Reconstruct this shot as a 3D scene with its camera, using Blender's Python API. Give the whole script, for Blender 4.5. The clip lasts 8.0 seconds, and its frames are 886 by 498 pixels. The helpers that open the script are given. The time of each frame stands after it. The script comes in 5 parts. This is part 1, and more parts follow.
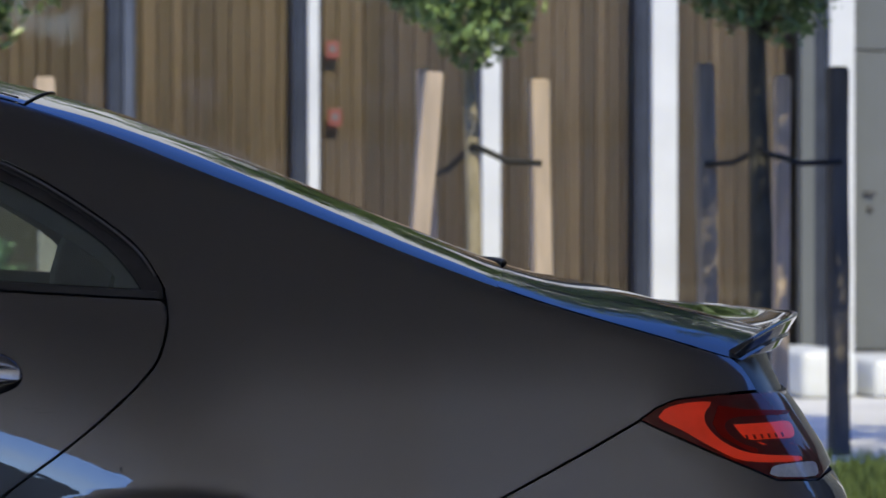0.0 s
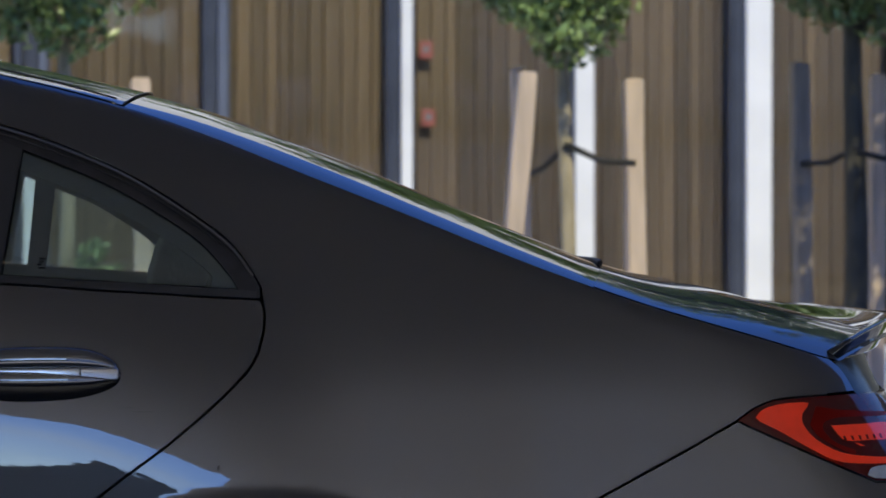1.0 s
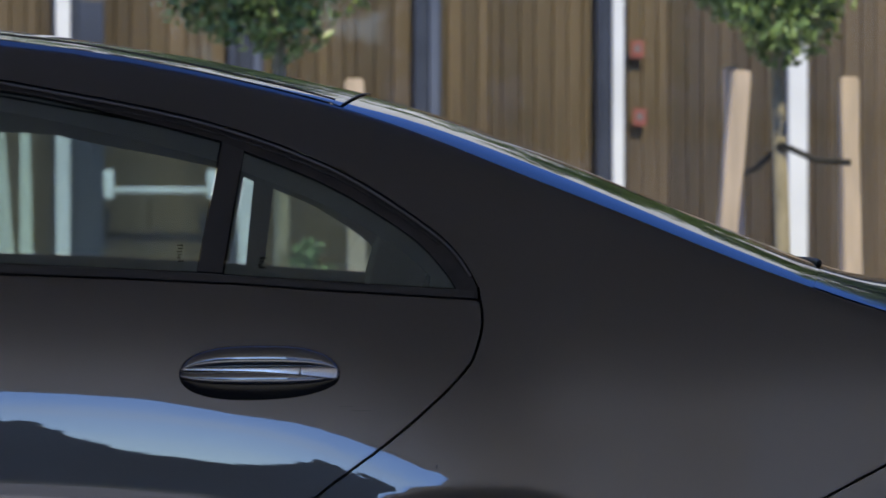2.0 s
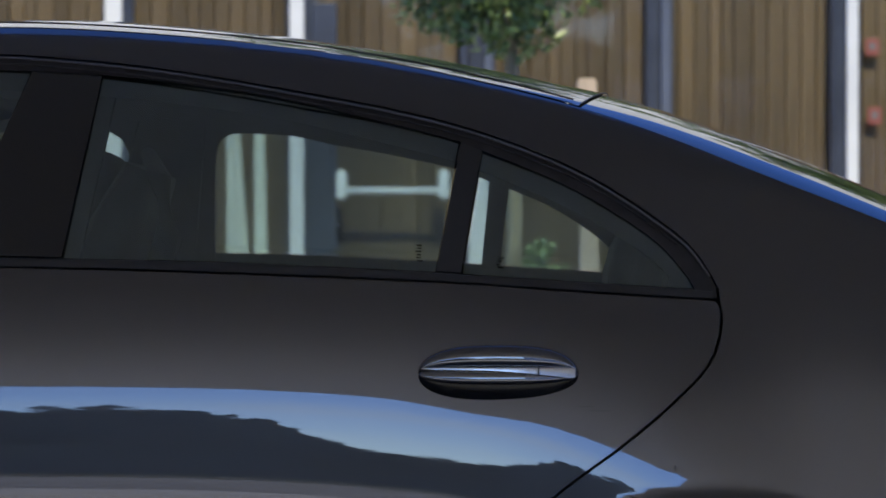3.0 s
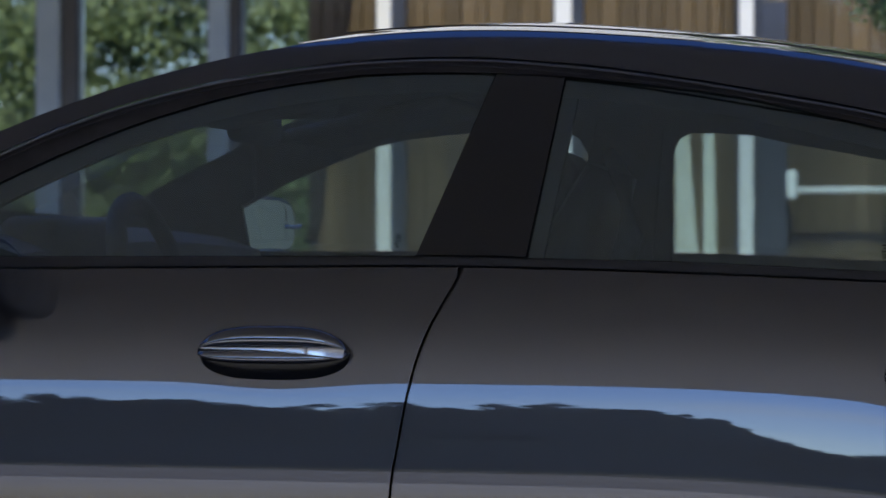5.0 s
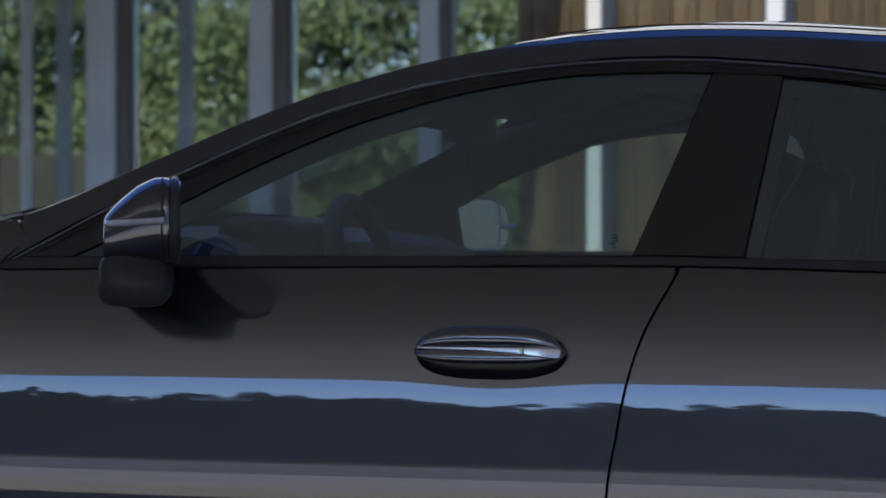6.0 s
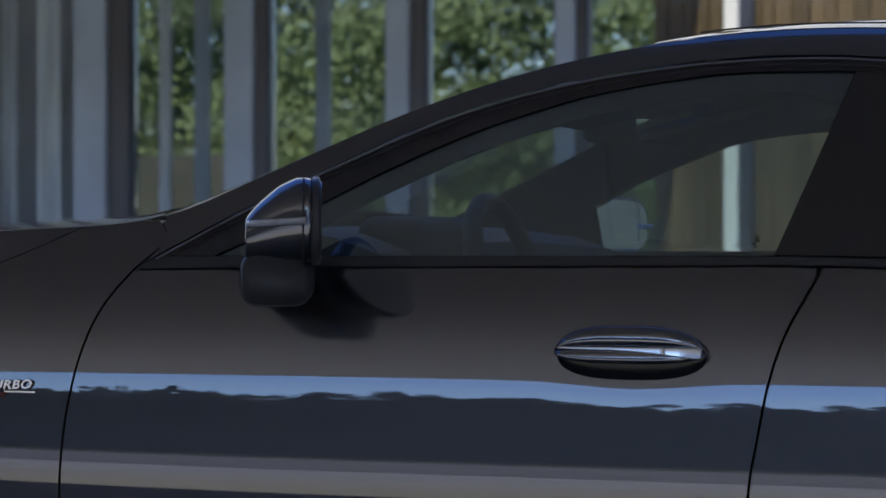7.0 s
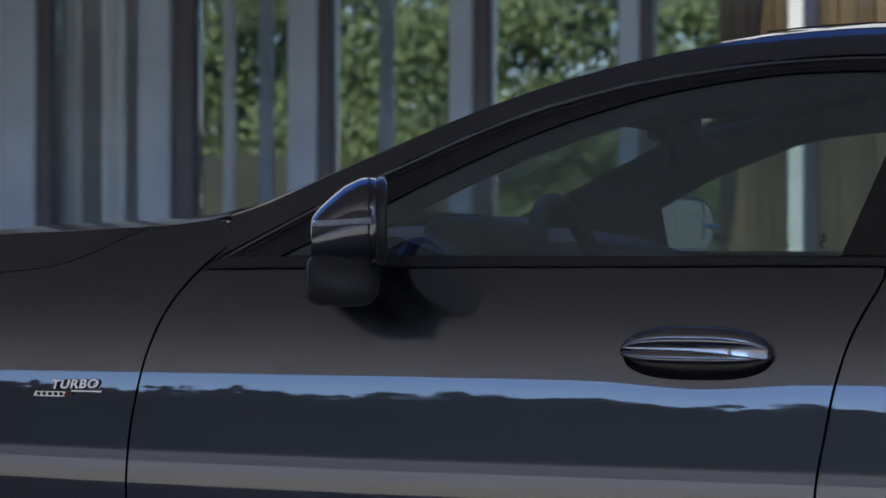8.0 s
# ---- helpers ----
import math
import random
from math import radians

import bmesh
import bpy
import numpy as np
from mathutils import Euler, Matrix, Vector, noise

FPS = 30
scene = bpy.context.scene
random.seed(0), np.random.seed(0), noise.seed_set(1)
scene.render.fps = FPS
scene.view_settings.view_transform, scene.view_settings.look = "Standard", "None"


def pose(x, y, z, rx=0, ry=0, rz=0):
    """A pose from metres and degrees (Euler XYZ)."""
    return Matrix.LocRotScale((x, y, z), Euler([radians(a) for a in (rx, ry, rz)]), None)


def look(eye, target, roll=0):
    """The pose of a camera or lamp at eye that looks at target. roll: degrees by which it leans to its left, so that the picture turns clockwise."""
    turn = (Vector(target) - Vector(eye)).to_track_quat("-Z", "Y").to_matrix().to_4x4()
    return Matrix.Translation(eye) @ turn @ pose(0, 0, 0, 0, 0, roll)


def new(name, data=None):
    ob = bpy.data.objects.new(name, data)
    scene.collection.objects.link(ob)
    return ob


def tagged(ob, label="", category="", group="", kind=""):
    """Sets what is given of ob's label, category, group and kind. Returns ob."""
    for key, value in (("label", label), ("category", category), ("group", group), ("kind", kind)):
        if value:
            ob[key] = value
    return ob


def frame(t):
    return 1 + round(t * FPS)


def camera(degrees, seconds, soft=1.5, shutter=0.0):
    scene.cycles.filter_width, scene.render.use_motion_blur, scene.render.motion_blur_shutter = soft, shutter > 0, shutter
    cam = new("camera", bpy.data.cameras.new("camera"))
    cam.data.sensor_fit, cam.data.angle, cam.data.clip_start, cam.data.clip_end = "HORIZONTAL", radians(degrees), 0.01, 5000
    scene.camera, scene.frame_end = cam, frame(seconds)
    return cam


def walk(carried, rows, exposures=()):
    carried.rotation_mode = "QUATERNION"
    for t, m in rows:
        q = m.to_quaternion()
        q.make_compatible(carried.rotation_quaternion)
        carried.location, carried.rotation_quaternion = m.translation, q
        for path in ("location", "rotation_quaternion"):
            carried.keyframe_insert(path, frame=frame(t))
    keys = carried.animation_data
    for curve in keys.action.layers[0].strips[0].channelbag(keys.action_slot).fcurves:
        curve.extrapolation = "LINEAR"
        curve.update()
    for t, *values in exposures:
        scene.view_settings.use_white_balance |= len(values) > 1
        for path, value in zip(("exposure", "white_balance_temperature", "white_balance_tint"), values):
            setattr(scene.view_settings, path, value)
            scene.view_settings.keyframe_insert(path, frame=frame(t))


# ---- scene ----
from mathutils.geometry import delaunay_2d_cdt

# ---- camera: a tripod pan, the eye swinging 0.14 m ahead of the pivot ----
EYE, PIVOT = 1.03, 0.14
cam = camera(20.21, 8.0, soft=1.6)
cam.data.dof.use_dof, cam.data.dof.focus_distance, cam.data.dof.aperture_fstop = True, 3.95, 7.5
PAN = [(0.0, -11.511), (0.5, -10.819), (1.0, -9.375), (1.5, -7.194), (1.7, -6.132), (2.8, -0.35), (3.0, 0.739), (3.5, 3.417),
       (4.0, 6.117), (4.5, 8.406), (5.0, 10.989), (5.2, 12.05), (6.3, 17.009), (6.5, 17.742), (7.0, 18.908), (7.5, 19.822), (8.0, 20.363)]
walk(cam, [(t, pose(-PIVOT * math.sin(radians(a)), PIVOT * math.cos(radians(a)), EYE, 90 - 0.27, 0, a)) for t, a in PAN],
     [(0.0, 1.0, 9100, -6), (8.0, 1.0, 9100, -6)])

# ---- light: a high sun behind the camera, clear sky ----
SUN_DIR = Vector((0.12, -0.74, 0.80)).normalized()          # towards the sun
world = bpy.data.worlds.new("sky")
scene.world = world
world.use_nodes = True
wn, wl = world.node_tree.nodes, world.node_tree.links
wn.clear()
sky = wn.new("ShaderNodeTexSky")
sky.sky_type, sky.sun_disc = "NISHITA", False
sky.sun_elevation, sky.sun_rotation = math.asin(SUN_DIR.z), math.atan2(SUN_DIR.x, SUN_DIR.y)
sky.dust_density, sky.ozone_density, sky.air_density = 0.25, 1.5, 1.0
bg, wout = wn.new("ShaderNodeBackground"), wn.new("ShaderNodeOutputWorld")
bg.inputs["Strength"].default_value = 0.15
deep = wn.new("ShaderNodeMix")                        # the deep blue of a clear day
deep.data_type, deep.blend_type = "RGBA", "MULTIPLY"
deep.inputs[0].default_value = 1.0
wl.new(sky.outputs[0], deep.inputs[6])
# paler through the haze above the horizon
ray = wn.new("ShaderNodeTexCoord")
height = wn.new("ShaderNodeSeparateXYZ")
rise = wn.new("ShaderNodeMapRange")
rise.interpolation_type = "SMOOTHSTEP"
rise.inputs["From Min"].default_value, rise.inputs["From Max"].default_value = 0.10, 0.42
tone = wn.new("ShaderNodeMix")
tone.data_type = "RGBA"
tone.inputs[6].default_value, tone.inputs[7].default_value = (0.54, 0.65, 1.08, 1), (0.17, 0.36, 1.02, 1)
wl.new(ray.outputs["Generated"], height.inputs[0])
wl.new(height.outputs["Z"], rise.inputs["Value"])
wl.new(rise.outputs[0], tone.inputs[0])
wl.new(tone.outputs[2], deep.inputs[7])
# thin streaks of high cloud, flat along the horizon
flat = wn.new("ShaderNodeMapping")
flat.inputs["Scale"].default_value = (2.2, 2.2, 26.0)
veil = wn.new("ShaderNodeTexNoise")
veil.inputs["Scale"].default_value, veil.inputs["Detail"].default_value = 1.6, 9
curve = wn.new("ShaderNodeValToRGB")
curve.color_ramp.elements[0].position, curve.color_ramp.elements[1].position = 0.46, 0.74
grey = wn.new("ShaderNodeRGBToBW")
bright = wn.new("ShaderNodeMath")
bright.operation, bright.inputs[1].default_value = "MULTIPLY", 1.35
thin = wn.new("ShaderNodeMath")
thin.operation, thin.inputs[1].default_value = "MULTIPLY", 0.20
cloud = wn.new("ShaderNodeMix")
cloud.data_type = "RGBA"
wl.new(ray.outputs["Generated"], flat.inputs["Vector"])
wl.new(flat.outputs[0], veil.inputs["Vector"])
wl.new(veil.outputs["Fac"], curve.inputs[0])
wl.new(curve.outputs[0], thin.inputs[0])
wl.new(thin.outputs[0], cloud.inputs[0])
wl.new(deep.outputs[2], cloud.inputs[6])
wl.new(deep.outputs[2], grey.inputs[0])
wl.new(grey.outputs[0], bright.inputs[0])
wl.new(bright.outputs[0], cloud.inputs[7])
wl.new(cloud.outputs[2], bg.inputs[0])
wl.new(bg.outputs[0], wout.inputs[0])
sun = new("sun", bpy.data.lights.new("sun", "SUN"))
sun.data.energy, sun.data.angle, sun.data.color = 1.68, radians(0.55), (1.0, 0.95, 0.87)
sun.matrix_world = look(SUN_DIR * 30, (0, 0, 0))


# ---- materials ----
def material(name, color, rough=0.5, metal=0.0, vary=0.0, scale=8.0, bump=0.0, bump_scale=60.0, coat=0.0, stretch=(1, 1, 1), island=0.0, spec=0.5, second=None):
    m = bpy.data.materials.new(name)
    m.use_nodes = True
    nt = m.node_tree
    n, l = nt.nodes, nt.links
    p = n["Principled BSDF"]
    p.inputs["Roughness"].default_value, p.inputs["Metallic"].default_value = rough, metal
    p.inputs["Specular IOR Level"].default_value = spec
    if coat:
        p.inputs["Coat Weight"].default_value, p.inputs["Coat Roughness"].default_value = coat, 0.02
    c4 = (*color, 1)
    p.inputs["Base Color"].default_value = c4
    tc = n.new("ShaderNodeTexCoord")
    mp = n.new("ShaderNodeMapping")
    mp.inputs["Scale"].default_value = stretch
    l.new(tc.outputs["Object"], mp.inputs["Vector"])
    out = None
    if vary or second:
        t1 = n.new("ShaderNodeTexNoise")
        t1.inputs["Scale"].default_value, t1.inputs["Detail"].default_value = scale, 6
        l.new(mp.outputs[0], t1.inputs["Vector"])
        ramp = n.new("ShaderNodeValToRGB")
        dark = second or [c * (1 - vary) for c in color]
        lite = color if second else [min(1, c * (1 + vary)) for c in color]
        ramp.color_ramp.elements[0].position, ramp.color_ramp.elements[1].position = 0.3, 0.7
        ramp.color_ramp.elements[0].color, ramp.color_ramp.elements[1].color = (*dark, 1), (*lite, 1)
        l.new(t1.outputs["Fac"], ramp.inputs[0])
        out = ramp.outputs[0]
    if island:
        gi = n.new("ShaderNodeNewGeometry")
        oi = n.new("ShaderNodeObjectInfo")
        add = n.new("ShaderNodeMath")
        add.operation = "ADD"
        l.new(gi.outputs["Random Per Island"], add.inputs[0])
        l.new(oi.outputs["Random"], add.inputs[1])
        fr = n.new("ShaderNodeMath")
        fr.operation = "FRACT"
        l.new(add.outputs[0], fr.inputs[0])
        mr = n.new("ShaderNodeMapRange")
        mr.inputs["To Min"].default_value, mr.inputs["To Max"].default_value = 1 - island, 1 + island
        l.new(fr.outputs[0], mr.inputs["Value"])
        hv = n.new("ShaderNodeHueSaturation")
        l.new(mr.outputs[0], hv.inputs["Value"])
        if out:
            l.new(out, hv.inputs["Color"])
        else:
            hv.inputs["Color"].default_value = c4
        out = hv.outputs[0]
    if out:
        l.new(out, p.inputs["Base Color"])
    if bump:
        t2 = n.new("ShaderNodeTexNoise")
        t2.inputs["Scale"].default_value, t2.inputs["Detail"].default_value = bump_scale, 4
        l.new(mp.outputs[0], t2.inputs["Vector"])
        b = n.new("ShaderNodeBump")
        b.inputs["Strength"].default_value, b.inputs["Distance"].default_value = bump, 0.01
        l.new(t2.outputs["Fac"], b.inputs["Height"])
        l.new(b.outputs[0], p.inputs["Normal"])
    return m


def glass(name, tint, gloss=0.06, rough=0.0, gain=1.3, sheen=(1, 1, 1)):
    """Thin sheet glass: tinted see-through with a clear mirror reflection by Fresnel."""
    m = bpy.data.materials.new(name)
    m.use_nodes = True
    n, l = m.node_tree.nodes, m.node_tree.links
    n.clear()
    out, mix = n.new("ShaderNodeOutputMaterial"), n.new("ShaderNodeMixShader")
    tr, gl, fr = n.new("ShaderNodeBsdfTransparent"), n.new("ShaderNodeBsdfGlossy"), n.new("ShaderNodeFresnel")
    tr.inputs["Color"].default_value = (*tint, 1)
    gl.inputs["Roughness"].default_value, gl.inputs["Color"].default_value = rough, (*sheen, 1)
    fr.inputs["IOR"].default_value = 1.5
    add = n.new("ShaderNodeMath")
    add.operation, add.use_clamp = "MULTIPLY_ADD", True
    add.inputs[1].default_value, add.inputs[2].default_value = gain, gloss - 0.04 * gain
    l.new(fr.outputs[0], add.inputs[0])
    l.new(add.outputs[0], mix.inputs[0])
    l.new(tr.outputs[0], mix.inputs[1])
    l.new(gl.outputs[0], mix.inputs[2])
    l.new(mix.outputs[0], out.inputs[0])
    return m


M_PAINT = material("dark_grey_paint", (0.100, 0.096, 0.095), 0.36, 1.0, coat=1.0)
for key, value in (("Coat IOR", 2.5), ("Coat Roughness", 0.0), ("Specular Tint", (0.35, 0.36, 0.40, 1))):
    M_PAINT.node_tree.nodes["Principled BSDF"].inputs[key].default_value = value
M_GLOSSBLACK = material("gloss_black", (0.016, 0.015, 0.015), 0.06, 0.0, coat=1.0, spec=0.5)
M_GLOSSBLACK.node_tree.nodes["Principled BSDF"].inputs["Coat IOR"].default_value = 1.9
M_RUBBER = material("black_rubber", (0.066, 0.060, 0.060), 0.55, vary=0.2, scale=30)
M_SATIN = material("satin_black", (0.080, 0.077, 0.077), 0.35)
M_CHROME = material("brushed_chrome", (0.93, 0.93, 0.91), 0.18, 1.0)
M_DARKCHROME = material("dark_line_chrome", (0.30, 0.285, 0.285), 0.28, 1.0)
M_BOWL = material("gloss_black_bowl", (0.012, 0.012, 0.012), 0.12, spec=0.5)
M_HANDLE = material("handle_gloss", (0.34, 0.34, 0.35), 0.04, 1.0)
M_CARGLASS = glass("tinted_car_glass", (0.83, 0.98, 0.99), 0.33, sheen=(0.86, 1.0, 0.97))
M_SCREEN = glass("windscreen_glass", (0.94, 0.97, 0.96), 0.02, gain=0.4)
M_REARGLASS = material("rear_screen_glass", (0.012, 0.016, 0.015), 0.03, 0.0, coat=0.3, spec=1.0)
M_CABIN = material("cabin_dark", (0.060, 0.066, 0.068), 0.7, vary=0.25, scale=20, bump=0.2)
M_LINER = material("cabin_headliner", (0.10, 0.105, 0.105), 0.9, vary=0.15, scale=25, bump=0.2)
M_SEAT = material("seat_leather", (0.050, 0.055, 0.058), 0.45, vary=0.2, scale=14, bump=0.25, bump_scale=120)
M_RED = material("red_lens", (0.66, 0.020, 0.012), 0.2, coat=0.8, spec=0.3, vary=0.45, scale=9)
M_FACE = material("smoked_panel", (0.014, 0.014, 0.015), 0.15, spec=0.08)
M_DEEPRED = material("dark_red_lens", (0.16, 0.006, 0.005), 0.08, coat=0.6, spec=0.3, vary=0.25, scale=20)
for lit, power in ((M_RED, 0.11),):                   # the bright red lens gets a weak red emission
    lit.node_tree.nodes["Principled BSDF"].inputs["Emission Color"].default_value = (1.0, 0.06, 0.03, 1)
    lit.node_tree.nodes["Principled BSDF"].inputs["Emission Strength"].default_value = power
M_MIDRED = material("deep_red_lens", (0.38, 0.010, 0.006), 0.2, spec=0.1)
M_REFLECTOR = material("clear_lens", (0.88, 0.89, 0.90), 0.15, coat=1.0, vary=0.15, scale=60)
M_SILVER = material("silver_letters", (0.98, 0.98, 0.98), 0.15, 1.0)
M_TYRE = material("tyre_rubber", (0.02, 0.02, 0.02), 0.8, vary=0.2, scale=40)
M_RIM = material("alloy_rim", (0.35, 0.35, 0.36), 0.3, 1.0)
M_MIRROR = material("mirror_glass", (0.74, 0.80, 0.84), 0.02, 1.0)
M_BAR = material("dark_print", (0.02, 0.02, 0.02), 0.6)

M_ASPHALT = material("asphalt", (0.13, 0.13, 0.135), 0.9, vary=0.3, scale=3, bump=0.5, bump_scale=90)
M_PAVING = material("pale_paving", (0.70, 0.69, 0.67), 0.85, vary=0.12, scale=1.5, bump=0.3, bump_scale=50)
M_GRASS = material("grass", (0.10, 0.15, 0.045), 0.8, vary=0.3, scale=5, island=0.35)
M_SOIL = material("soil", (0.07, 0.055, 0.04), 0.95, vary=0.3, scale=9, bump=0.8)
M_WOOD = material("timber_board", (0.136, 0.095, 0.062), 0.6, vary=0.34, scale=2.2, stretch=(6, 6, 0.35), island=0.36, bump=0.15, bump_scale=30)
M_FIN = material("pale_grey_metal", (0.66, 0.67, 0.67), 0.45, vary=0.07, scale=2)
# the fin metal again, twice, with shade mixed into its blue-grey colour
M_SHADEFIN = material("shade_grey_metal", (0.31, 0.375, 0.42), 0.4, vary=0.12, scale=2)
M_DEEPSHADEFIN = material("shaded_blue_metal", (0.085, 0.10, 0.135), 0.4, vary=0.12, scale=2)
M_GARDENWALL = material("weathered_wall", (0.085, 0.095, 0.095), 0.9, vary=0.25, scale=1.5, bump=0.3)
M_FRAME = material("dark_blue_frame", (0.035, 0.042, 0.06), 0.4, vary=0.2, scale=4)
M_BUILDGLASS = glass("window_pane_glass", (0.88, 0.90, 0.90), 0.024, gain=0.6)
M_DOORPAINT = material("grey_door", (0.13, 0.14, 0.137), 0.5, vary=0.06, scale=2)
M_FORECOURT = material("pale_concrete_slabs", (0.46, 0.46, 0.48), 0.85, vary=0.10, scale=0.7, bump=0.3, bump_scale=40)
M_ROAD = material("pale_asphalt", (0.21, 0.21, 0.225), 0.9, vary=0.15, scale=0.8, bump=0.4, bump_scale=60)
M_MEADOW = material("dark_meadow", (0.022, 0.032, 0.020), 0.95, vary=0.3, scale=0.6)
M_CONCRETE = material("concrete", (0.36, 0.36, 0.36), 0.85, vary=0.15, scale=1.2, bump=0.3)
M_RENDER = material("white_render", (0.80, 0.79, 0.77), 0.8, vary=0.05, scale=1.5, bump=0.2)
M_SOFFIT = material("pale_soffit", (0.66, 0.632, 0.60), 0.8, vary=0.06, scale=0.8)
# darker copy of young_bark: the shade on one trunk is put into its colour
M_SHADEBARK = material("shaded_bark", (0.10, 0.09, 0.065), 0.9, second=(0.04, 0.037, 0.028), scale=14, stretch=(1, 1, 0.4), bump=0.6, bump_scale=40)
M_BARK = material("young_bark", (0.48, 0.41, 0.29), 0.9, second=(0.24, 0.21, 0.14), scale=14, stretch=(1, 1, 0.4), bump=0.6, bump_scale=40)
M_STAKE = material("stake_wood", (0.58, 0.46, 0.36), 0.8, vary=0.2, scale=5, stretch=(4, 4, 0.5), bump=0.4)
# two darker copies of stake_wood, the tree's shade put into the colour
M_SHADESTAKE = material("shaded_stake", (0.12, 0.105, 0.09), 0.85, vary=0.25, scale=5, stretch=(4, 4, 0.5), bump=0.4)
M_HALFSHADESTAKE = material("half_shaded_stake", (0.30, 0.25, 0.20), 0.85, vary=0.25, scale=5, stretch=(4, 4, 0.5), bump=0.4)
M_STRAP = material("rubber_strap", (0.02, 0.02, 0.02), 0.7)
M_LEAF = material("leaf", (0.17, 0.25, 0.09), 0.36, island=0.5, spec=0.5)
M_LEAF2 = material("hedge_leaf", (0.22, 0.31, 0.16), 0.6, island=0.2)
M_DARKLEAF = material("woodland_leaf", (0.105, 0.105, 0.095), 0.8, island=0.3)
M_SIGNRED = material("red_sign_paint", (0.24, 0.065, 0.05), 0.5, vary=0.1, scale=10)
M_WHITEPAINT = material("white_tube_paint", (0.75, 0.77, 0.77), 0.4, vary=0.05, scale=6)
M_CURTAIN = material("grey_curtain", (0.82, 0.86, 0.86), 0.9, vary=0.12, scale=3, stretch=(3, 3, 0.3))
M_INSIDE = material("room_wall", (0.50, 0.52, 0.51), 0.9, vary=0.15, scale=1.5)


# ---- mesh helpers ----
def link(name, bm, mat, parent=None, label="", smooth=False):
    me = bpy.data.meshes.new(name)
    bm.normal_update()
    bm.to_mesh(me)
    bm.free()
    me.materials.append(mat)
    if smooth:
        for f in me.polygons:
            f.use_smooth = True
    ob = new(name, me)
    if parent:
        ob.parent = parent
        ob.matrix_parent_inverse = parent.matrix_world.inverted()
    if label:
        tagged(ob, label)
    return ob


def part(name, bm, mat, parent, label="", smooth=False):
    return link(name, bm, mat, parent, label, smooth)


def thing(name, label, category, group="", kind="", at=(0, 0, 0)):
    ob = new(name)
    ob.empty_display_size = 0.2
    ob.matrix_world = Matrix.Translation(at)
    return tagged(ob, label, category, group, kind)


def box(x0, x1, y0, y1, z0, z1, bevel=0.0, seg=2, bm=None):
    bm = bm or bmesh.new()
    r = bmesh.ops.create_cube(bm, size=1)
    bmesh.ops.scale(bm, vec=(x1 - x0, y1 - y0, z1 - z0), verts=r["verts"])
    bmesh.ops.translate(bm, vec=((x0 + x1) / 2, (y0 + y1) / 2, (z0 + z1) / 2), verts=r["verts"])
    if bevel:
        edges = list({e for v in r["verts"] for e in v.link_edges})
        bmesh.ops.bevel(bm, geom=edges, offset=bevel, segments=seg, affect="EDGES", profile=0.5)
    return bm


def tube(points, radii, seg=12, bm=None, squash=(1, 1)):
    """A round tube along points; radii one number or one a point."""
    bm = bm or bmesh.new()
    pts = [Vector(p) for p in points]
    rad = [radii] * len(pts) if isinstance(radii, (int, float)) else radii
    rings = []
    up = Vector((0, 0, 1))
    for i, p in enumerate(pts):
        d = (pts[min(i + 1, len(pts) - 1)] - pts[max(i - 1, 0)]).normalized()
        side = d.cross(up if abs(d.z) < 0.95 else Vector((0, 1, 0))).normalized()
        over = side.cross(d)
        rings.append([bm.verts.new(p + (side * math.cos(a) * squash[0] + over * math.sin(a) * squash[1]) * rad[i])
                      for a in [k * math.tau / seg for k in range(seg)]])
    for a, b in zip(rings, rings[1:]):
        for k in range(seg):
            bm.faces.new((a[k], a[(k + 1) % seg], b[(k + 1) % seg], b[k]))
    bm.faces.new(list(reversed(rings[0])))
    bm.faces.new(rings[-1])
    return bm


def spline(pts, per=8):
    """A smooth line through control points."""
    p = [np.array(q, float) for q in pts]
    p = [2 * p[0] - p[1]] + p + [2 * p[-1] - p[-2]]
    out = []
    for a, b, c, d in zip(p, p[1:], p[2:], p[3:]):
        for k in range(per):
            t = k / per
            out.append(0.5 * (2 * b + (c - a) * t + (2 * a - 5 * b + 4 * c - d) * t * t + (3 * b - a - 3 * c + d) * t ** 3))
    out.append(p[-2])
    return [tuple(float(v) for v in q) for q in out]


# ---- the setting ----
def structure(name, bm, mat, label, category, smooth=False):
    return tagged(link(name, bm, mat, None, "", smooth), label, category, kind="structure")


def plane(x0, x1, y0, y1, z, nx=1, ny=1):
    bm = bmesh.new()
    g = [[bm.verts.new((x0 + (x1 - x0) * i / nx, y0 + (y1 - y0) * j / ny, z)) for j in range(ny + 1)] for i in range(nx + 1)]
    for i in range(nx):
        for j in range(ny):
            bm.faces.new((g[i][j], g[i + 1][j], g[i + 1][j + 1], g[i][j + 1]))
    return bm


structure("ground", plane(-1500, 1500, -1500, 1500, 0.0, 4, 4), M_ASPHALT, "grey asphalt reaching to the horizon", "ground")
structure("pavement", box(-40, 40, 10.3, 20.0, -0.1, 0.03), M_PAVING, "pale sunlit paving before the building", "pavement")
structure("kerb", box(-40, 40, 8.45, 8.6, -0.1, 0.05, 0.015), M_CONCRETE, "low concrete kerb edging the planting strip", "kerb")
structure("planting_strip", box(-40, 40, 8.6, 10.3, -0.1, 0.02), M_SOIL, "planting strip of soil under grass", "soil")


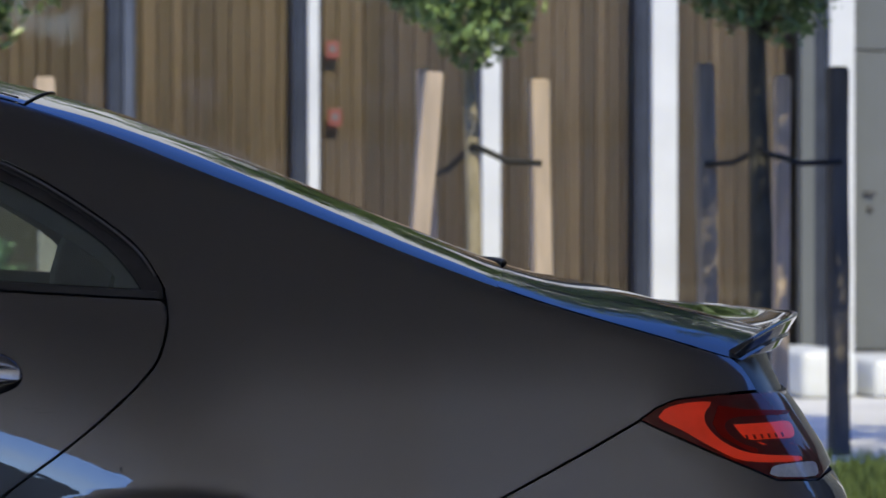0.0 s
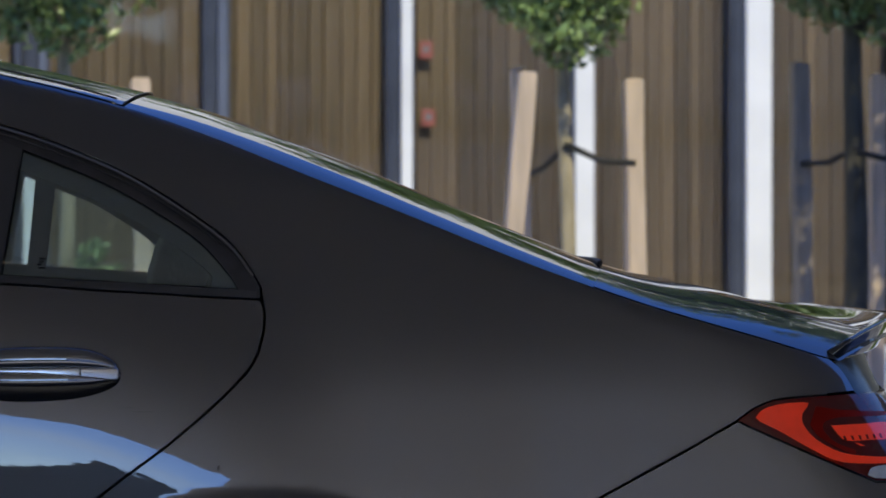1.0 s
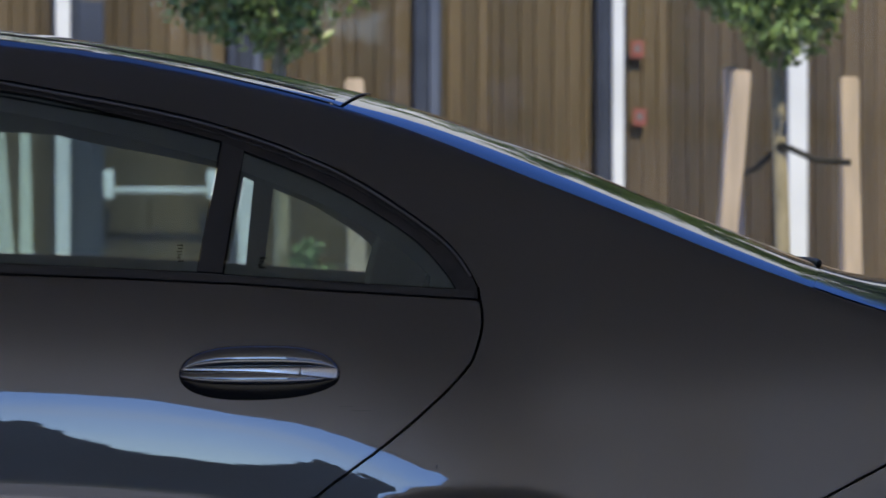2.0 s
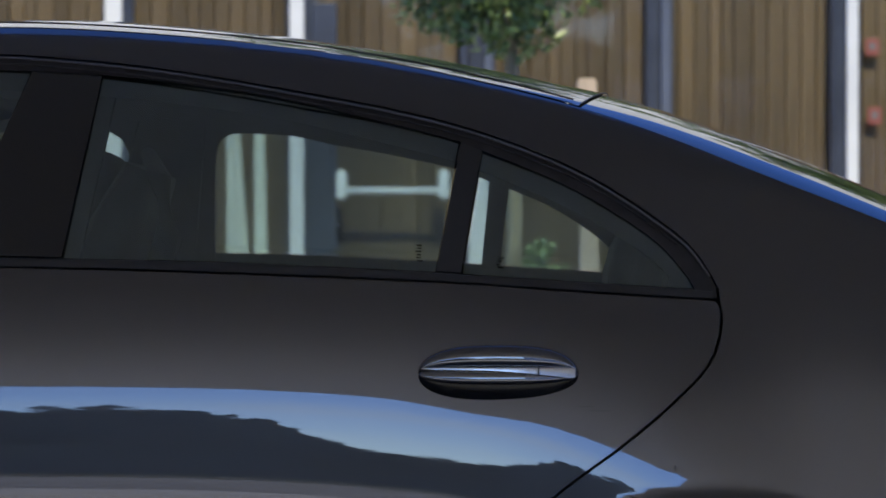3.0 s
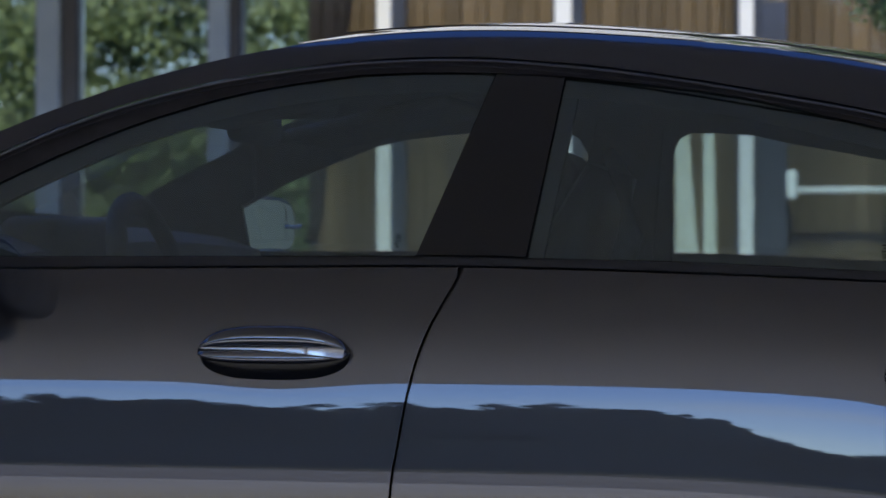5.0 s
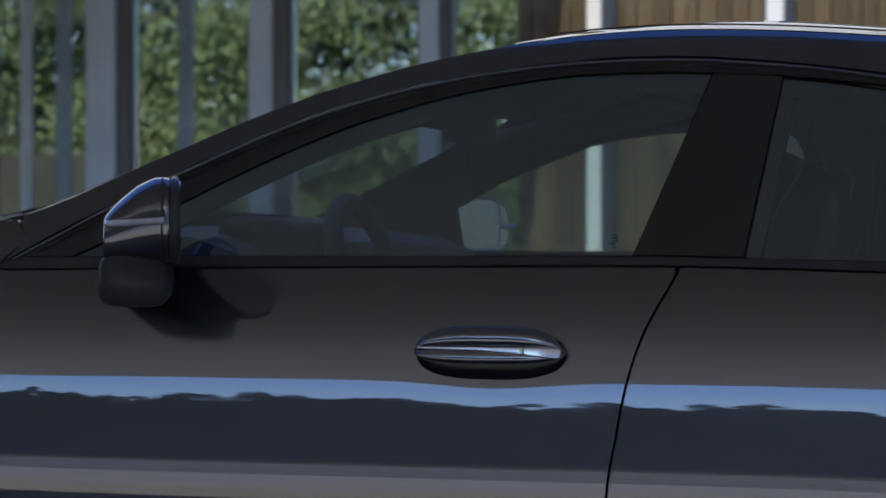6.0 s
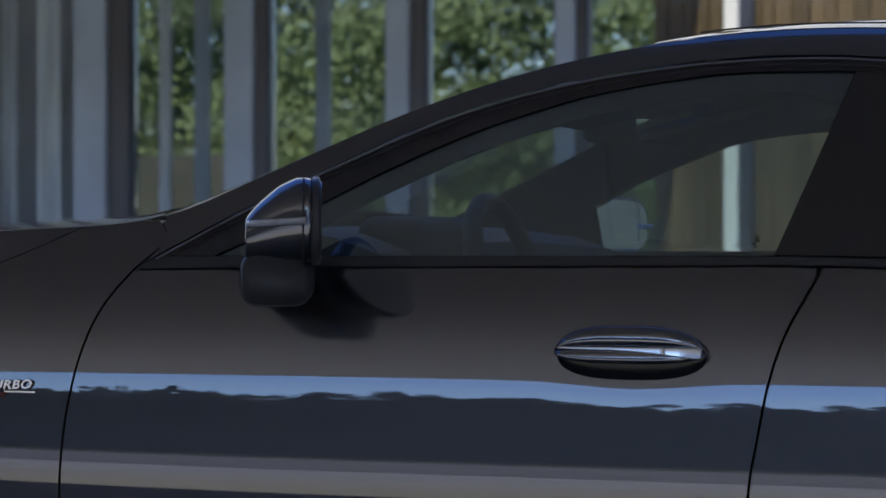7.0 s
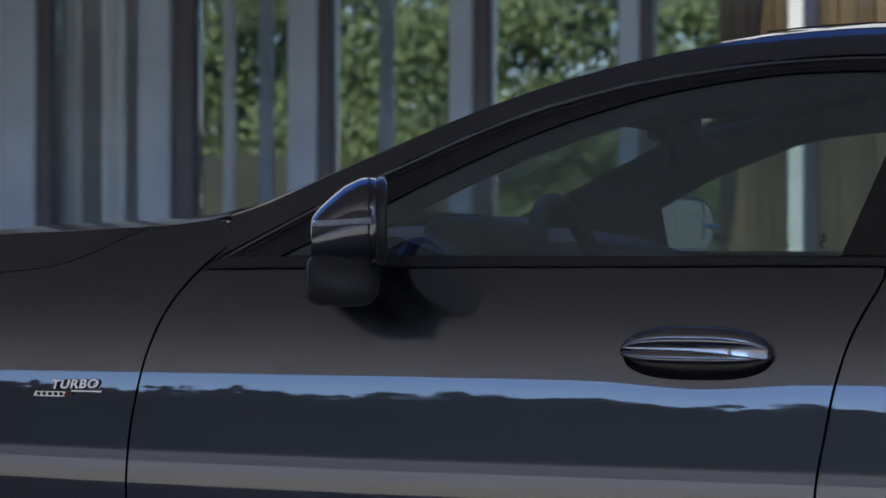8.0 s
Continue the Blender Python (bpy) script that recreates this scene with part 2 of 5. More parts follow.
def grass_tufts(x0, x1, y0, y1, n, seed):
    rnd = random.Random(seed)
    verts, faces = [], []
    for _ in range(n):
        x, y = rnd.uniform(x0, x1), rnd.uniform(y0, y1)
        a, h, w = rnd.uniform(0, math.tau), rnd.uniform(0.05, 0.13), rnd.uniform(0.004, 0.009)
        dx, dy = math.cos(a) * w, math.sin(a) * w
        lx, ly = rnd.uniform(-0.05, 0.05), rnd.uniform(-0.05, 0.05)
        k = len(verts)
        verts += [(x - dx, y - dy, 0.018), (x + dx, y + dy, 0.018), (x + lx, y + ly, 0.018 + h)]
        faces.append((k, k + 1, k + 2))
    me = bpy.data.meshes.new("grass")
    me.from_pydata(verts, [], faces)
    me.materials.append(M_GRASS)
    return tagged(new("grass", me), "bright green mown grass in the planting strip", "grass", kind="stuff")


grass_tufts(-7, 9, 8.62, 10.28, 55000, 3)

structure("forecourt", box(-60, 60, -8.5, -1.0, -0.1, 0.012), M_FORECOURT, "pale sunlit concrete forecourt", "paving")
# pale ground out of view, added to brighten the canopy's underside
structure("side_bounce", box(7.5, 60, -1.0, 8.45, -0.1, 0.012), M_FORECOURT, "unseen pale ground added to bounce sun under the canopy", "paving")
structure("parking_bay", box(-60, 7.5, -1.0, 5.75, -0.1, 0.010), M_ASPHALT, "dark asphalt of the parking bay", "paving")
structure("lane", box(-60, 7.5, 5.75, 8.45, -0.1, 0.012), M_ASPHALT, "grey asphalt lane behind the parking bay", "paving")
# canopy over the parking bay
structure("canopy", box(-22, 14.0, -3.45, 4.40, 2.7, 2.95), M_SOFFIT, "flat pale canopy roof over the parking bay", "canopy")
for cx, cy in ((-16.0, -3.0), (-16.0, 3.9), (-21.0, -3.0), (-21.0, 3.9)):
    structure("canopy_column", tube([(cx, cy, 0), (cx, cy, 2.7)], 0.12, 20), M_CONCRETE, "round concrete column under the canopy", "column", True)


# ---- the building: timber and glass between pale fins ----
FIN_X = [-11.677, -10.272, -8.820, -7.330, -5.837, -4.414, -2.950, -1.477, -0.02, 1.393, 2.865, 4.339, 5.722, 7.245]
FACE_Y = 20.0
structure("building_base", box(-30, 14, 19.86, 20.5, 0.0, 0.06, 0.01), M_CONCRETE, "low concrete threshold under the facade", "wall")
# slab out of view, added to keep the sun off the glazed end
structure("shade_slab", box(-30, -4.6, 14.5, 19.75, 3.4, 3.7, 0.02), M_CONCRETE, "unseen slab added to shade the glazed end", "roof")
# added out of view to stop sun passing over the slab onto the curtains
structure("fascia", box(-30, -4.6, 19.6, 19.75, 3.703, 4.9), M_RENDER, "unseen white panel added to block sun above the slab", "fascia")
structure("building_roof", box(-30, 14, 20.05, 25.0, 4.6, 5.0, 0.02), M_CONCRETE, "flat concrete roof slab of the building", "roof")
structure("wall_upper", box(-30, 14, 19.97, 20.02, 4.6, 8.6), M_RENDER, "white rendered upper wall of the building", "wall")
structure("wall_over_door", box(7.515, 7.947, 20.05, 20.3, 2.62, 4.6), M_DOORPAINT, "grey rendered wall over the door", "wall")
structure("wall_north", box(7.95, 40, 20.05, 20.3, 0.06, 4.6), M_DOORPAINT, "grey rendered wall", "wall")
structure("wall_back", box(-4.40, 14, 24.6, 24.85, 0.0, 4.6), M_INSIDE, "plain back wall inside the building", "wall")
structure("floor_inside", box(-30, 14, 20.5, 25.0, -0.05, 0.05), M_CONCRETE, "concrete floor inside the building", "floor")

timber = thing("wall_timber", "wall of vertical brown timber boards behind glass", "wall", kind="structure", at=(0, 20.16, 0))
rnd = random.Random(8)
board_meshes = {}


def board_mesh(w, depth):
    key = (w, depth)
    if key not in board_meshes:
        bm = box(-w / 2, w / 2, -depth / 2, depth / 2, 0, 4.5, 0.006, 1)
        me = bpy.data.meshes.new("timber_board")
        bm.to_mesh(me)
        bm.free()
        me.materials.append(M_WOOD)
        board_meshes[key] = me
    return board_meshes[key]


x = -5.05
while x < 7.25:
    w = rnd.choice([0.09, 0.115, 0.115, 0.14])
    ob = new("timber_board", board_mesh(w, rnd.choice([0.03, 0.04, 0.055])))
    ob.parent = timber
    ob.matrix_parent_inverse = timber.matrix_world.inverted()
    ob.location = (x + w / 2, 20.16 + rnd.uniform(-0.012, 0.012), 0.06)
    x += w + 0.007
part("backing", box(-5.06, 7.26, 20.21, 20.31, 0.06, 4.56), M_FRAME, timber, "dark backing behind the boards")


def fin(x, dark_left, wide=0.10, strip=0.067, deep=0.11, metal=M_FIN):
    """An upright facade fin: a pale metal blade, a dark flank and the dark frame behind it."""
    f = thing("facade_fin", "pale metal upright fin with a dark flank on the facade" if metal is M_FIN else "upright fin in shade-coloured metal with a dark flank on the facade", "fin", "facade fins", at=(x + 0.085, FACE_Y - deep, 0.06))
    a, b = (x + strip + 0.003, x + strip + 0.003 + wide) if dark_left else (x, x + wide)
    c, d = (x, x + strip) if dark_left else (x + wide + 0.003, x + wide + 0.003 + strip)
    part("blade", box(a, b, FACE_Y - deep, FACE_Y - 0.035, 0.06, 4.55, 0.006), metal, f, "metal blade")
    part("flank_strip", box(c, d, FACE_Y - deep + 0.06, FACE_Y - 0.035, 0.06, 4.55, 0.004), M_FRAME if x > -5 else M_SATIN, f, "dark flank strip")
    part("frame_bar", box(x - 0.03, x + wide + strip + 0.03, FACE_Y - 0.035, FACE_Y + 0.12, 0.06, 4.55), M_FRAME, f, "dark window frame")
    return f


# clear width of the blade, dark flank on its near side, blade's metal
FIN_SIZE = {-11.677: (0.36, 0.12), -10.272: (0.31, 0.19), -8.820: (0.265, 0.105), -7.330: (0.20, 0.125), -5.837: (0.165, 0.07), -4.414: (0.115, 0.07), -2.950: (0.135, 0.05), -1.477: (0.113, 0.07),
            -0.02: (0.06, 0.09), 1.393: (0.075, 0.08), 2.865: (0.09, 0.08), 4.339: (0.155, 0.035), 5.722: (0.215, 0.09), 7.245: (0.22, 0.11)}
# blades at the glazed end and two in the middle take the shade-coloured metals
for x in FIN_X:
    fin(x, x > -0.5, *FIN_SIZE[x], metal=M_SHADEFIN if x < -5 else M_DEEPSHADEFIN if -0.5 < x < 2 else M_FIN)

part("jamb", box(7.09, 7.21, FACE_Y - 0.15, FACE_Y - 0.035, 0.06, 4.55, 0.006), M_DOORPAINT, bpy.data.objects["facade_fin.%03d" % (len(FIN_X) - 1)], "grey jamb beside the blade")
# the panes between the fins
for k, (a, b) in enumerate(zip(FIN_X, FIN_X[1:])):
    w = thing("window_%d" % (k + 1), "tall clear facade window between fins", "window", kind="structure", at=((a + b) / 2, FACE_Y + 0.06, 0.06))
    pane = part("pane", box(a + 0.035 + sum(FIN_SIZE[a]), b - 0.035, FACE_Y + 0.055, FACE_Y + 0.067, 0.12, 4.5), M_BUILDGLASS, w)
    pane.visible_shadow = False
    part("window_frame", box(a + 0.035 + sum(FIN_SIZE[a]), b - 0.035, FACE_Y + 0.03, FACE_Y + 0.10, 0.062, 0.12), M_FRAME, w, "dark bottom rail")

# glazed door with a wide dark stile and a white push bar
door = thing("door_1", "glazed entrance door with a wide dark frame and white push bar", "door", kind="structure", at=(-0.7, 19.95, 0.06))
part("stile", box(-1.30, -1.10, 19.90, 19.985, 0.06, 2.9, 0.008), M_FRAME, door, "wide dark door stile")
part("stile", box(-0.12, -0.06, 19.90, 19.985, 0.06, 2.9, 0.008), M_FRAME, door, "dark door stile")
# pale panel added before the shade-coloured fin to give it a sunlit lower part
part("lit_fin_panel", box(-0.05, 0.10, 19.855, 19.888, 0.06, 2.1, 0.006), M_FIN, door, "pale panel for the sunlit lower part of the fin")
bar = part("push_bar", tube([(-1.02, 19.80, 1.40), (-0.28, 19.80, 1.40)], 0.026, 14), M_WHITEPAINT, door, "white push bar", True)
for bx in (-1.06, -0.25):
    bm = box(bx - 0.045, bx + 0.045, 19.775, 19.90, 1.33, 1.56, 0.03, 3)
    part("bracket", bm, M_WHITEPAINT, bar, "white rounded bracket", True)

# grey door beside the last fin
door2 = thing("door_2", "grey panel door beside the last fin", "door", kind="structure", at=(7.73, 20.05, 0.06))
part("leaf", box(7.53, 7.94, 20.02, 20.07, 0.08, 2.6, 0.006), M_DOORPAINT, door2)
part("door_handle", tube([(7.70, 20.0, 1.40), (7.80, 19.985, 1.40)], 0.018, 10), M_SATIN, door2, "grey lever handle", True)
part("lock", tube([(7.76, 20.02, 1.27), (7.76, 19.995, 1.27)], 0.028, 14), M_SATIN, door2, "grey lock rose", True)


# red fire signs inside the glass
def wall_sign(x, z):
    bm = box(x - 0.055, x + 0.055, 20.045, 20.052, z - 0.07, z + 0.07, 0.004)
    s = tagged(link("wall_sign", bm, M_SIGNRED), "small red safety sign on the window", "sign", "red signs")
    part("sign_mark", box(x - 0.025, x + 0.025, 20.041, 20.046, z - 0.02, z + 0.03), M_DOORPAINT, s)


wall_sign(3.17, 2.55)
wall_sign(3.19, 2.00)


# curtains inside the dark glazing
def curtain(x0, x1, mat, label, y=20.26, sway=0.03, lean=0.0, tall=4.2):
    bm = bmesh.new()
    n = max(8, int((x1 - x0) / 0.02))
    rows = 8
    g = []
    for i in range(n + 1):
        col = []
        for j in range(rows + 1):
            v = j / rows
            px = x0 + (x1 - x0) * i / n + lean * (1 - v) * (i / n)
            col.append(bm.verts.new((px, y + sway * math.sin(i * 0.9) * (0.6 + 0.4 * v), 0.1 + tall * v)))
        g.append(col)
    for i in range(n):
        for j in range(rows):
            bm.faces.new((g[i][j], g[i + 1][j], g[i + 1][j + 1], g[i][j + 1]))
    ob = link("curtain", bm, mat, None, "", True)
    m = ob.modifiers.new("thickness", "SOLIDIFY")
    m.thickness = 0.004
    return tagged(ob, label, "curtain")


curtain(-2.00, -1.92, M_WHITEPAINT, "white cloth hanging inside the glazing", 20.10, 0.01, 0.16, 2.2)
curtain(-1.775, -1.70, M_CURTAIN, "grey cloth hanging inside the glazing", 20.10, 0.01, 0.05, 2.2)
for a, b in ((-14.6, -13.4), (-12.9, -12.35), (-11.183, -11.04), (-10.83, -10.58), (-9.61, -9.49)):
    curtain(a, b, M_CURTAIN, "grey curtain hanging inside the glazing")
for a, b in ((-9.197, -9.062), (-8.053, -7.922)):
    structure("mullion", box(a, b, 20.10, 20.16, 0.06, 4.5, 0.006), M_SHADEFIN, "slim blue-grey mullion inside the glazing", "mullion")
structure("wall_inside", box(-30, -10.62, 21.6, 21.7, 0.05, 4.6), M_INSIDE, "dark inner wall behind the curtains", "wall")


# ---- trees, stakes and planting ----
def leaf_cloud(name, clumps, per, size, seed, mat, parent=None):
    """Many small folded leaves round clump centres (x, y, z, radius)."""
    rnd = np.random.RandomState(seed)
    cl = np.repeat(np.array(clumps, float), per, axis=0)
    n = len(cl)

    def unit(v):
        return v / (np.linalg.norm(v, axis=1)[:, None] + 1e-9)
    c = cl[:, :3] + unit(rnd.normal(size=(n, 3))) * (cl[:, 3] * rnd.uniform(0.25, 1.0, n) ** 0.6)[:, None] * (1, 1, 0.85)
    a = unit(rnd.normal(size=(n, 3)))
    b = unit(np.cross(a, rnd.normal(size=(n, 3))))
    nrm = np.cross(a, b)
    s = (size * rnd.uniform(0.6, 1.25, n))[:, None]
    verts = np.stack([c - a * s, c + b * s * 0.42 + nrm * s * 0.1, c + a * s, c - b * s * 0.42 + nrm * s * 0.1], 1).reshape(-1, 3)
    k = np.arange(n)[:, None] * 4
    faces = np.concatenate([k + (0, 1, 2), k + (0, 2, 3)])
    me = bpy.data.meshes.new(name)
    me.from_pydata(verts.tolist(), [], faces.tolist())
    me.materials.append(mat)
    ob = new(name, me)
    if parent:
        ob.parent = parent
        ob.matrix_parent_inverse = parent.matrix_world.inverted()
    return ob


def street_tree(x, y, base, seed, spread=0.85, lean=0.0, label="", low=(), top=1.4, stout=1.0, bark=M_BARK):
    """A young staked tree: slim trunk, limbs, leafy crown from the height base."""
    rnd = random.Random(seed)
    t = thing("tree", label or "young street tree with a slim pale trunk and leafy crown", "tree", "street trees", at=(x, y, 0.02))
    pts = [(x + lean * z + 0.012 * math.sin(z * 3 + seed), y + 0.01 * math.cos(z * 4), z) for z in np.linspace(0.0, 4.1, 20)]
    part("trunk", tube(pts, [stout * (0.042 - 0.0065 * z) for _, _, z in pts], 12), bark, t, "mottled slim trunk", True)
    clumps = []
    for k in range(26):
        a, h = rnd.uniform(0, math.tau), rnd.uniform(base + 0.05, 3.9)
        ln = rnd.uniform(0.35, 0.75) * spread * (1.0 if h < 2.3 else top if h < 4.4 else 0.9)
        s = Vector((x + lean * h, y, h - 0.15))
        e = s + Vector((math.cos(a) * ln, math.sin(a) * ln, rnd.uniform(0.1, 0.35)))
        m = s.lerp(e, 0.5) + Vector((0, 0, -0.03))
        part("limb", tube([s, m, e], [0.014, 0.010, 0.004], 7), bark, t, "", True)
        clumps += [(*m, 0.16), (*e, 0.20), (*(s.lerp(e, 0.8) + Vector((rnd.uniform(-.1, .1), rnd.uniform(-.1, .1), rnd.uniform(-.05, .12)))), 0.17)]
    for k in range(130):
        a, h = rnd.uniform(0, math.tau), rnd.uniform(base + 0.12, 2.9) if k < 45 else rnd.uniform(2.9, 3.9)
        r = spread * rnd.uniform(0.1, 0.62) * (1.0 if h < 2.3 else top * 1.15) if h < 2.9 else 1.2 * rnd.uniform(0.02, 1.0) ** 0.6
        clumps.append((x + lean * h + math.cos(a) * r, y + (math.sin(a) if h < 2.9 else abs(math.sin(a)) + 0.25) * r, h, rnd.uniform(0.12, 0.22)))
    for dx, h in low:
        clumps.append((x + dx, y - 0.05, h, 0.15))
    ob = leaf_cloud("crown", clumps, 130, 0.032, seed, M_LEAF, t)
    tagged(ob, "dense crown of small glossy leaves")
    return t


def stake(x0, x1, y, top, label="pale sawn wooden tree stake with a flat top", wide=0.042):
    """A square-sawn stake, leaning from x0 at the ground to x1 at its top."""
    rings = []
    for k in range(7):
        u = k / 6
        c = (x0 + (x1 - x0) * u, y, top * u)
        w = wide * (1.0 + 0.06 * math.sin(k * 2.1 + x0 * 5))
        rings.append([(c[0] + sx * w, c[1] + sy_ * w, c[2]) for sx, sy_ in ((-1, -0.8), (-0.8, -1), (0.8, -1), (1, -0.8), (1, 0.8), (0.8, 1), (-0.8, 1), (-1, 0.8))])
    bm = bmesh.new()
    vs = [[bm.verts.new(p) for p in r] for r in rings]
    for a, b in zip(vs, vs[1:]):
        for k in range(8):
            bm.faces.new((a[k], a[(k + 1) % 8], b[(k + 1) % 8], b[k]))
    bm.faces.new(vs[0][::-1])
    bm.faces.new(vs[-1])
    mat = M_SHADESTAKE if "dark" in label else M_HALFSHADESTAKE if "grey" in label else M_STAKE
    t = thing("tree_stake", label, "stake", "tree stakes", at=(x0, y, 0))
    part("shaft", bm, mat, t)
    part("sawn_top", box(x1 - wide * 0.85, x1 + wide * 0.85, y - wide * 0.85, y + wide * 0.85, top - 0.002, top + 0.012, 0.004), mat, t, "weathered sawn end")
    return t


def strap(p0, p1, label="black rubber strap tying the tree to its stake"):
    mid = (Vector(p0) + Vector(p1)) / 2 - Vector((0, 0, 0.03))
    return tagged(link("tree_tie", tube([p0, mid, p1], 0.014, 8), M_STRAP, None, "", True), label, "strap", "tree ties")


street_tree(2.37, 11.0, 1.86, 5, 0.62, top=0.85)
street_tree(3.715, 11.0, 2.02, 11, 0.50, 0.0, "young street tree with shade in its trunk's colour and drooping leaves", stout=1.45, bark=M_SHADEBARK)
street_tree(0.16, 11.0, 1.97, 23, 0.66, top=1.5, low=((-0.40, 2.06), (-0.30, 2.02), (-0.18, 1.97), (-0.08, 1.99), (0.10, 1.95), (0.02, 1.90)))
# stands out of view, added so that its crown shades the tree before it
street_tree(4.35, 9.0, 2.3, 41, 1.0, 0.0, "unseen tree added to shade its neighbour and the stakes")
stake(1.965, 2.115, 10.6, 1.727)
stake(2.30, 2.24, 11.45, 1.80, "pale wooden tree stake behind the trunk", 0.035)
stake(2.695, 2.665, 10.95, 1.725)
stake(4.085, 4.075, 10.95, 1.80, "wooden tree stake in a dark shade-coloured tone")
stake(3.58, 3.55, 11.3, 1.83, "grey-brown wooden tree stake with shade in its colour")
stake(3.92, 3.93, 11.3, 1.78, "pale wooden tree stake behind the trunk", 0.035)
stake(0.51, 0.485, 11.0, 1.71)
strap((2.24, 11.42, 1.30), (2.37, 10.96, 1.44))
strap((2.37, 10.96, 1.44), (2.67, 10.91, 1.36))
strap((3.55, 11.26, 1.37), (3.715, 10.96, 1.44))
strap((3.715, 10.96, 1.42), (4.08, 10.91, 1.375))

# small bright shrub in the strip
shrub = thing("shrub", "small yellow-green shrub beside the paving", "shrub", at=(0.30, 11.1, 0.02))
part("stem", tube([(0.28, 11.1, 0.0), (0.29, 11.1, 0.8)], 0.01, 6), M_BARK, shrub)
leaf_cloud("foliage", [(0.28, 11.1, 0.97, 0.07), (0.23, 11.1, 0.88, 0.09), (0.33, 11.15, 0.85, 0.09)], 60, 0.03, 4, M_LEAF2, shrub)

# white wrapped goods on the paving
for k, (a, b, h) in enumerate(((5.25, 5.62, 0.30), (5.72, 6.5, 0.24))):
    bm = box(a, b, 14.7, 15.6, 0.03, 0.03 + h, 0.05, 3)
    tagged(link("white_block", bm, M_WHITEPAINT, None, "", True), "low white block standing on the paving", "block", "white blocks")

# garden behind the glazed end of the building
structure("garden_wall", box(-24, -12.2, 28.5, 28.7, 0.0, 2.06, 0.01), M_GARDENWALL, "dark grey garden wall behind the glazed end", "wall")
rnd = random.Random(31)
clumps = [(rnd.uniform(-22, -5.2), rnd.uniform(29.5, 33), rnd.uniform(1.7, 8.5), rnd.uniform(0.4, 0.9)) for _ in range(1000)]
clumps += [(rnd.uniform(-13, -5.2), rnd.uniform(29.2, 31), rnd.uniform(0.2, 2.4), rnd.uniform(0.3, 0.7)) for _ in range(420)]
tagged(leaf_cloud("hedge_trees", clumps, 360, 0.062, 6, M_LEAF2), "sunlit yellow-green trees behind the garden wall", "trees", kind="stuff")

bm = box(4.6, 26, -42, -24, 0.0, 12.0)
box(26.003, 80, -42, -17, 0.0, 14.0, bm=bm)
structure("pale_building", bm, M_RENDER, "plain pale building across the forecourt", "building")
# woods and meadow behind the camera, mirrored in the paint
rnd = random.Random(77)
clumps = []
def wood_top(x):
    top = np.interp(x, [-130, -60, -14, -7, -3, -1, 2, 5, 8, 14, 40, 130], [24, 21.5, 20.0, 18.3, 12.0, 10.0, 12.0, 12.6, 10.6, 9.3, 10.0, 16.0])
    return float(top) * (1 + 0.04 * math.sin(x * 0.31) + 0.025 * math.sin(x * 0.83 + 1))


for k in range(2600):
    x = rnd.uniform(-130, 130)
    r = rnd.uniform(0.45, 1.1)
    clumps.append((x, rnd.uniform(-96, -89), max(wood_top(x) * (rnd.uniform(0.5, 0.95) if k % 3 else rnd.uniform(0.88, 0.97)) - r, 1.0), r))
for k in range(420):
    r = rnd.uniform(0.9, 2.0)
    clumps.append((rnd.uniform(-100, -93), rnd.uniform(-95, 14), max(19 * rnd.uniform(0.3, 1.0) - r, 1.0), r))
for k in range(260):
    r = rnd.uniform(0.9, 2.0)
    clumps.append((rnd.uniform(38, 46), rnd.uniform(-25, 48), max(16 * rnd.uniform(0.2, 1.0) - r, 1.0), r))
tagged(leaf_cloud("far_woods", clumps, 60, 0.32, 9, M_DARKLEAF), "dark wood across the road", "woods", kind="stuff")
bm = bmesh.new()
rows = []
for i in range(521):
    x = -130 + i * 0.5
    t = wood_top(x) * 0.93
    rows.append([bm.verts.new((x, y, t * h + 0.35 * noise.noise((x * 0.9, h * 5, 0)))) for y, h in ((-93, 0), (-94, 0.35), (-95, 0.65), (-96.5, 0.9), (-98, 1.0), (-101, 0.8), (-103, 0))])
for a, b in zip(rows, rows[1:]):
    for p, q, u, v in zip(a, b, b[1:], a[1:]):
        bm.faces.new((p, q, u, v))
rows = []
for i in range(220):
    y = -100 + i * 0.52
    t = 17.5 + 1.2 * math.sin(y * 0.3) + 0.8 * math.sin(y * 0.8)
    rows.append([bm.verts.new((x, y, t * h)) for x, h in ((-96, 0), (-97, 0.4), (-99, 0.9), (-101, 1.0), (-104, 0))])
for a, b in zip(rows, rows[1:]):
    for p, q, u, v in zip(a, b, b[1:], a[1:]):
        bm.faces.new((p, q, u, v))
rows = []
for i in range(160):
    y = -30 + i * 0.52
    t = 17.0 + 1.2 * math.sin(y * 0.3) + 0.8 * math.sin(y * 0.8)
    rows.append([bm.verts.new((x, y, t * h)) for x, h in ((46, 0), (46.6, 0.4), (48, 0.9), (50, 1.0), (53, 0))])
for a, b in zip(rows, rows[1:]):
    for p, q, u, v in zip(a, b, b[1:], a[1:]):
        bm.faces.new((p, q, u, v))
structure("backdrop_wood", bm, M_DARKLEAF, "dark wooded slope behind the nearest trees", "wood", True)
structure("road", box(-160, 160, -34, -8.5, -0.1, 0.010), M_ROAD, "wide pale asphalt road across from the bay", "road")
structure("meadow", box(-160, 160, -96, -34, -0.1, 0.03), M_MEADOW, "dark green meadow before the wood", "meadow")


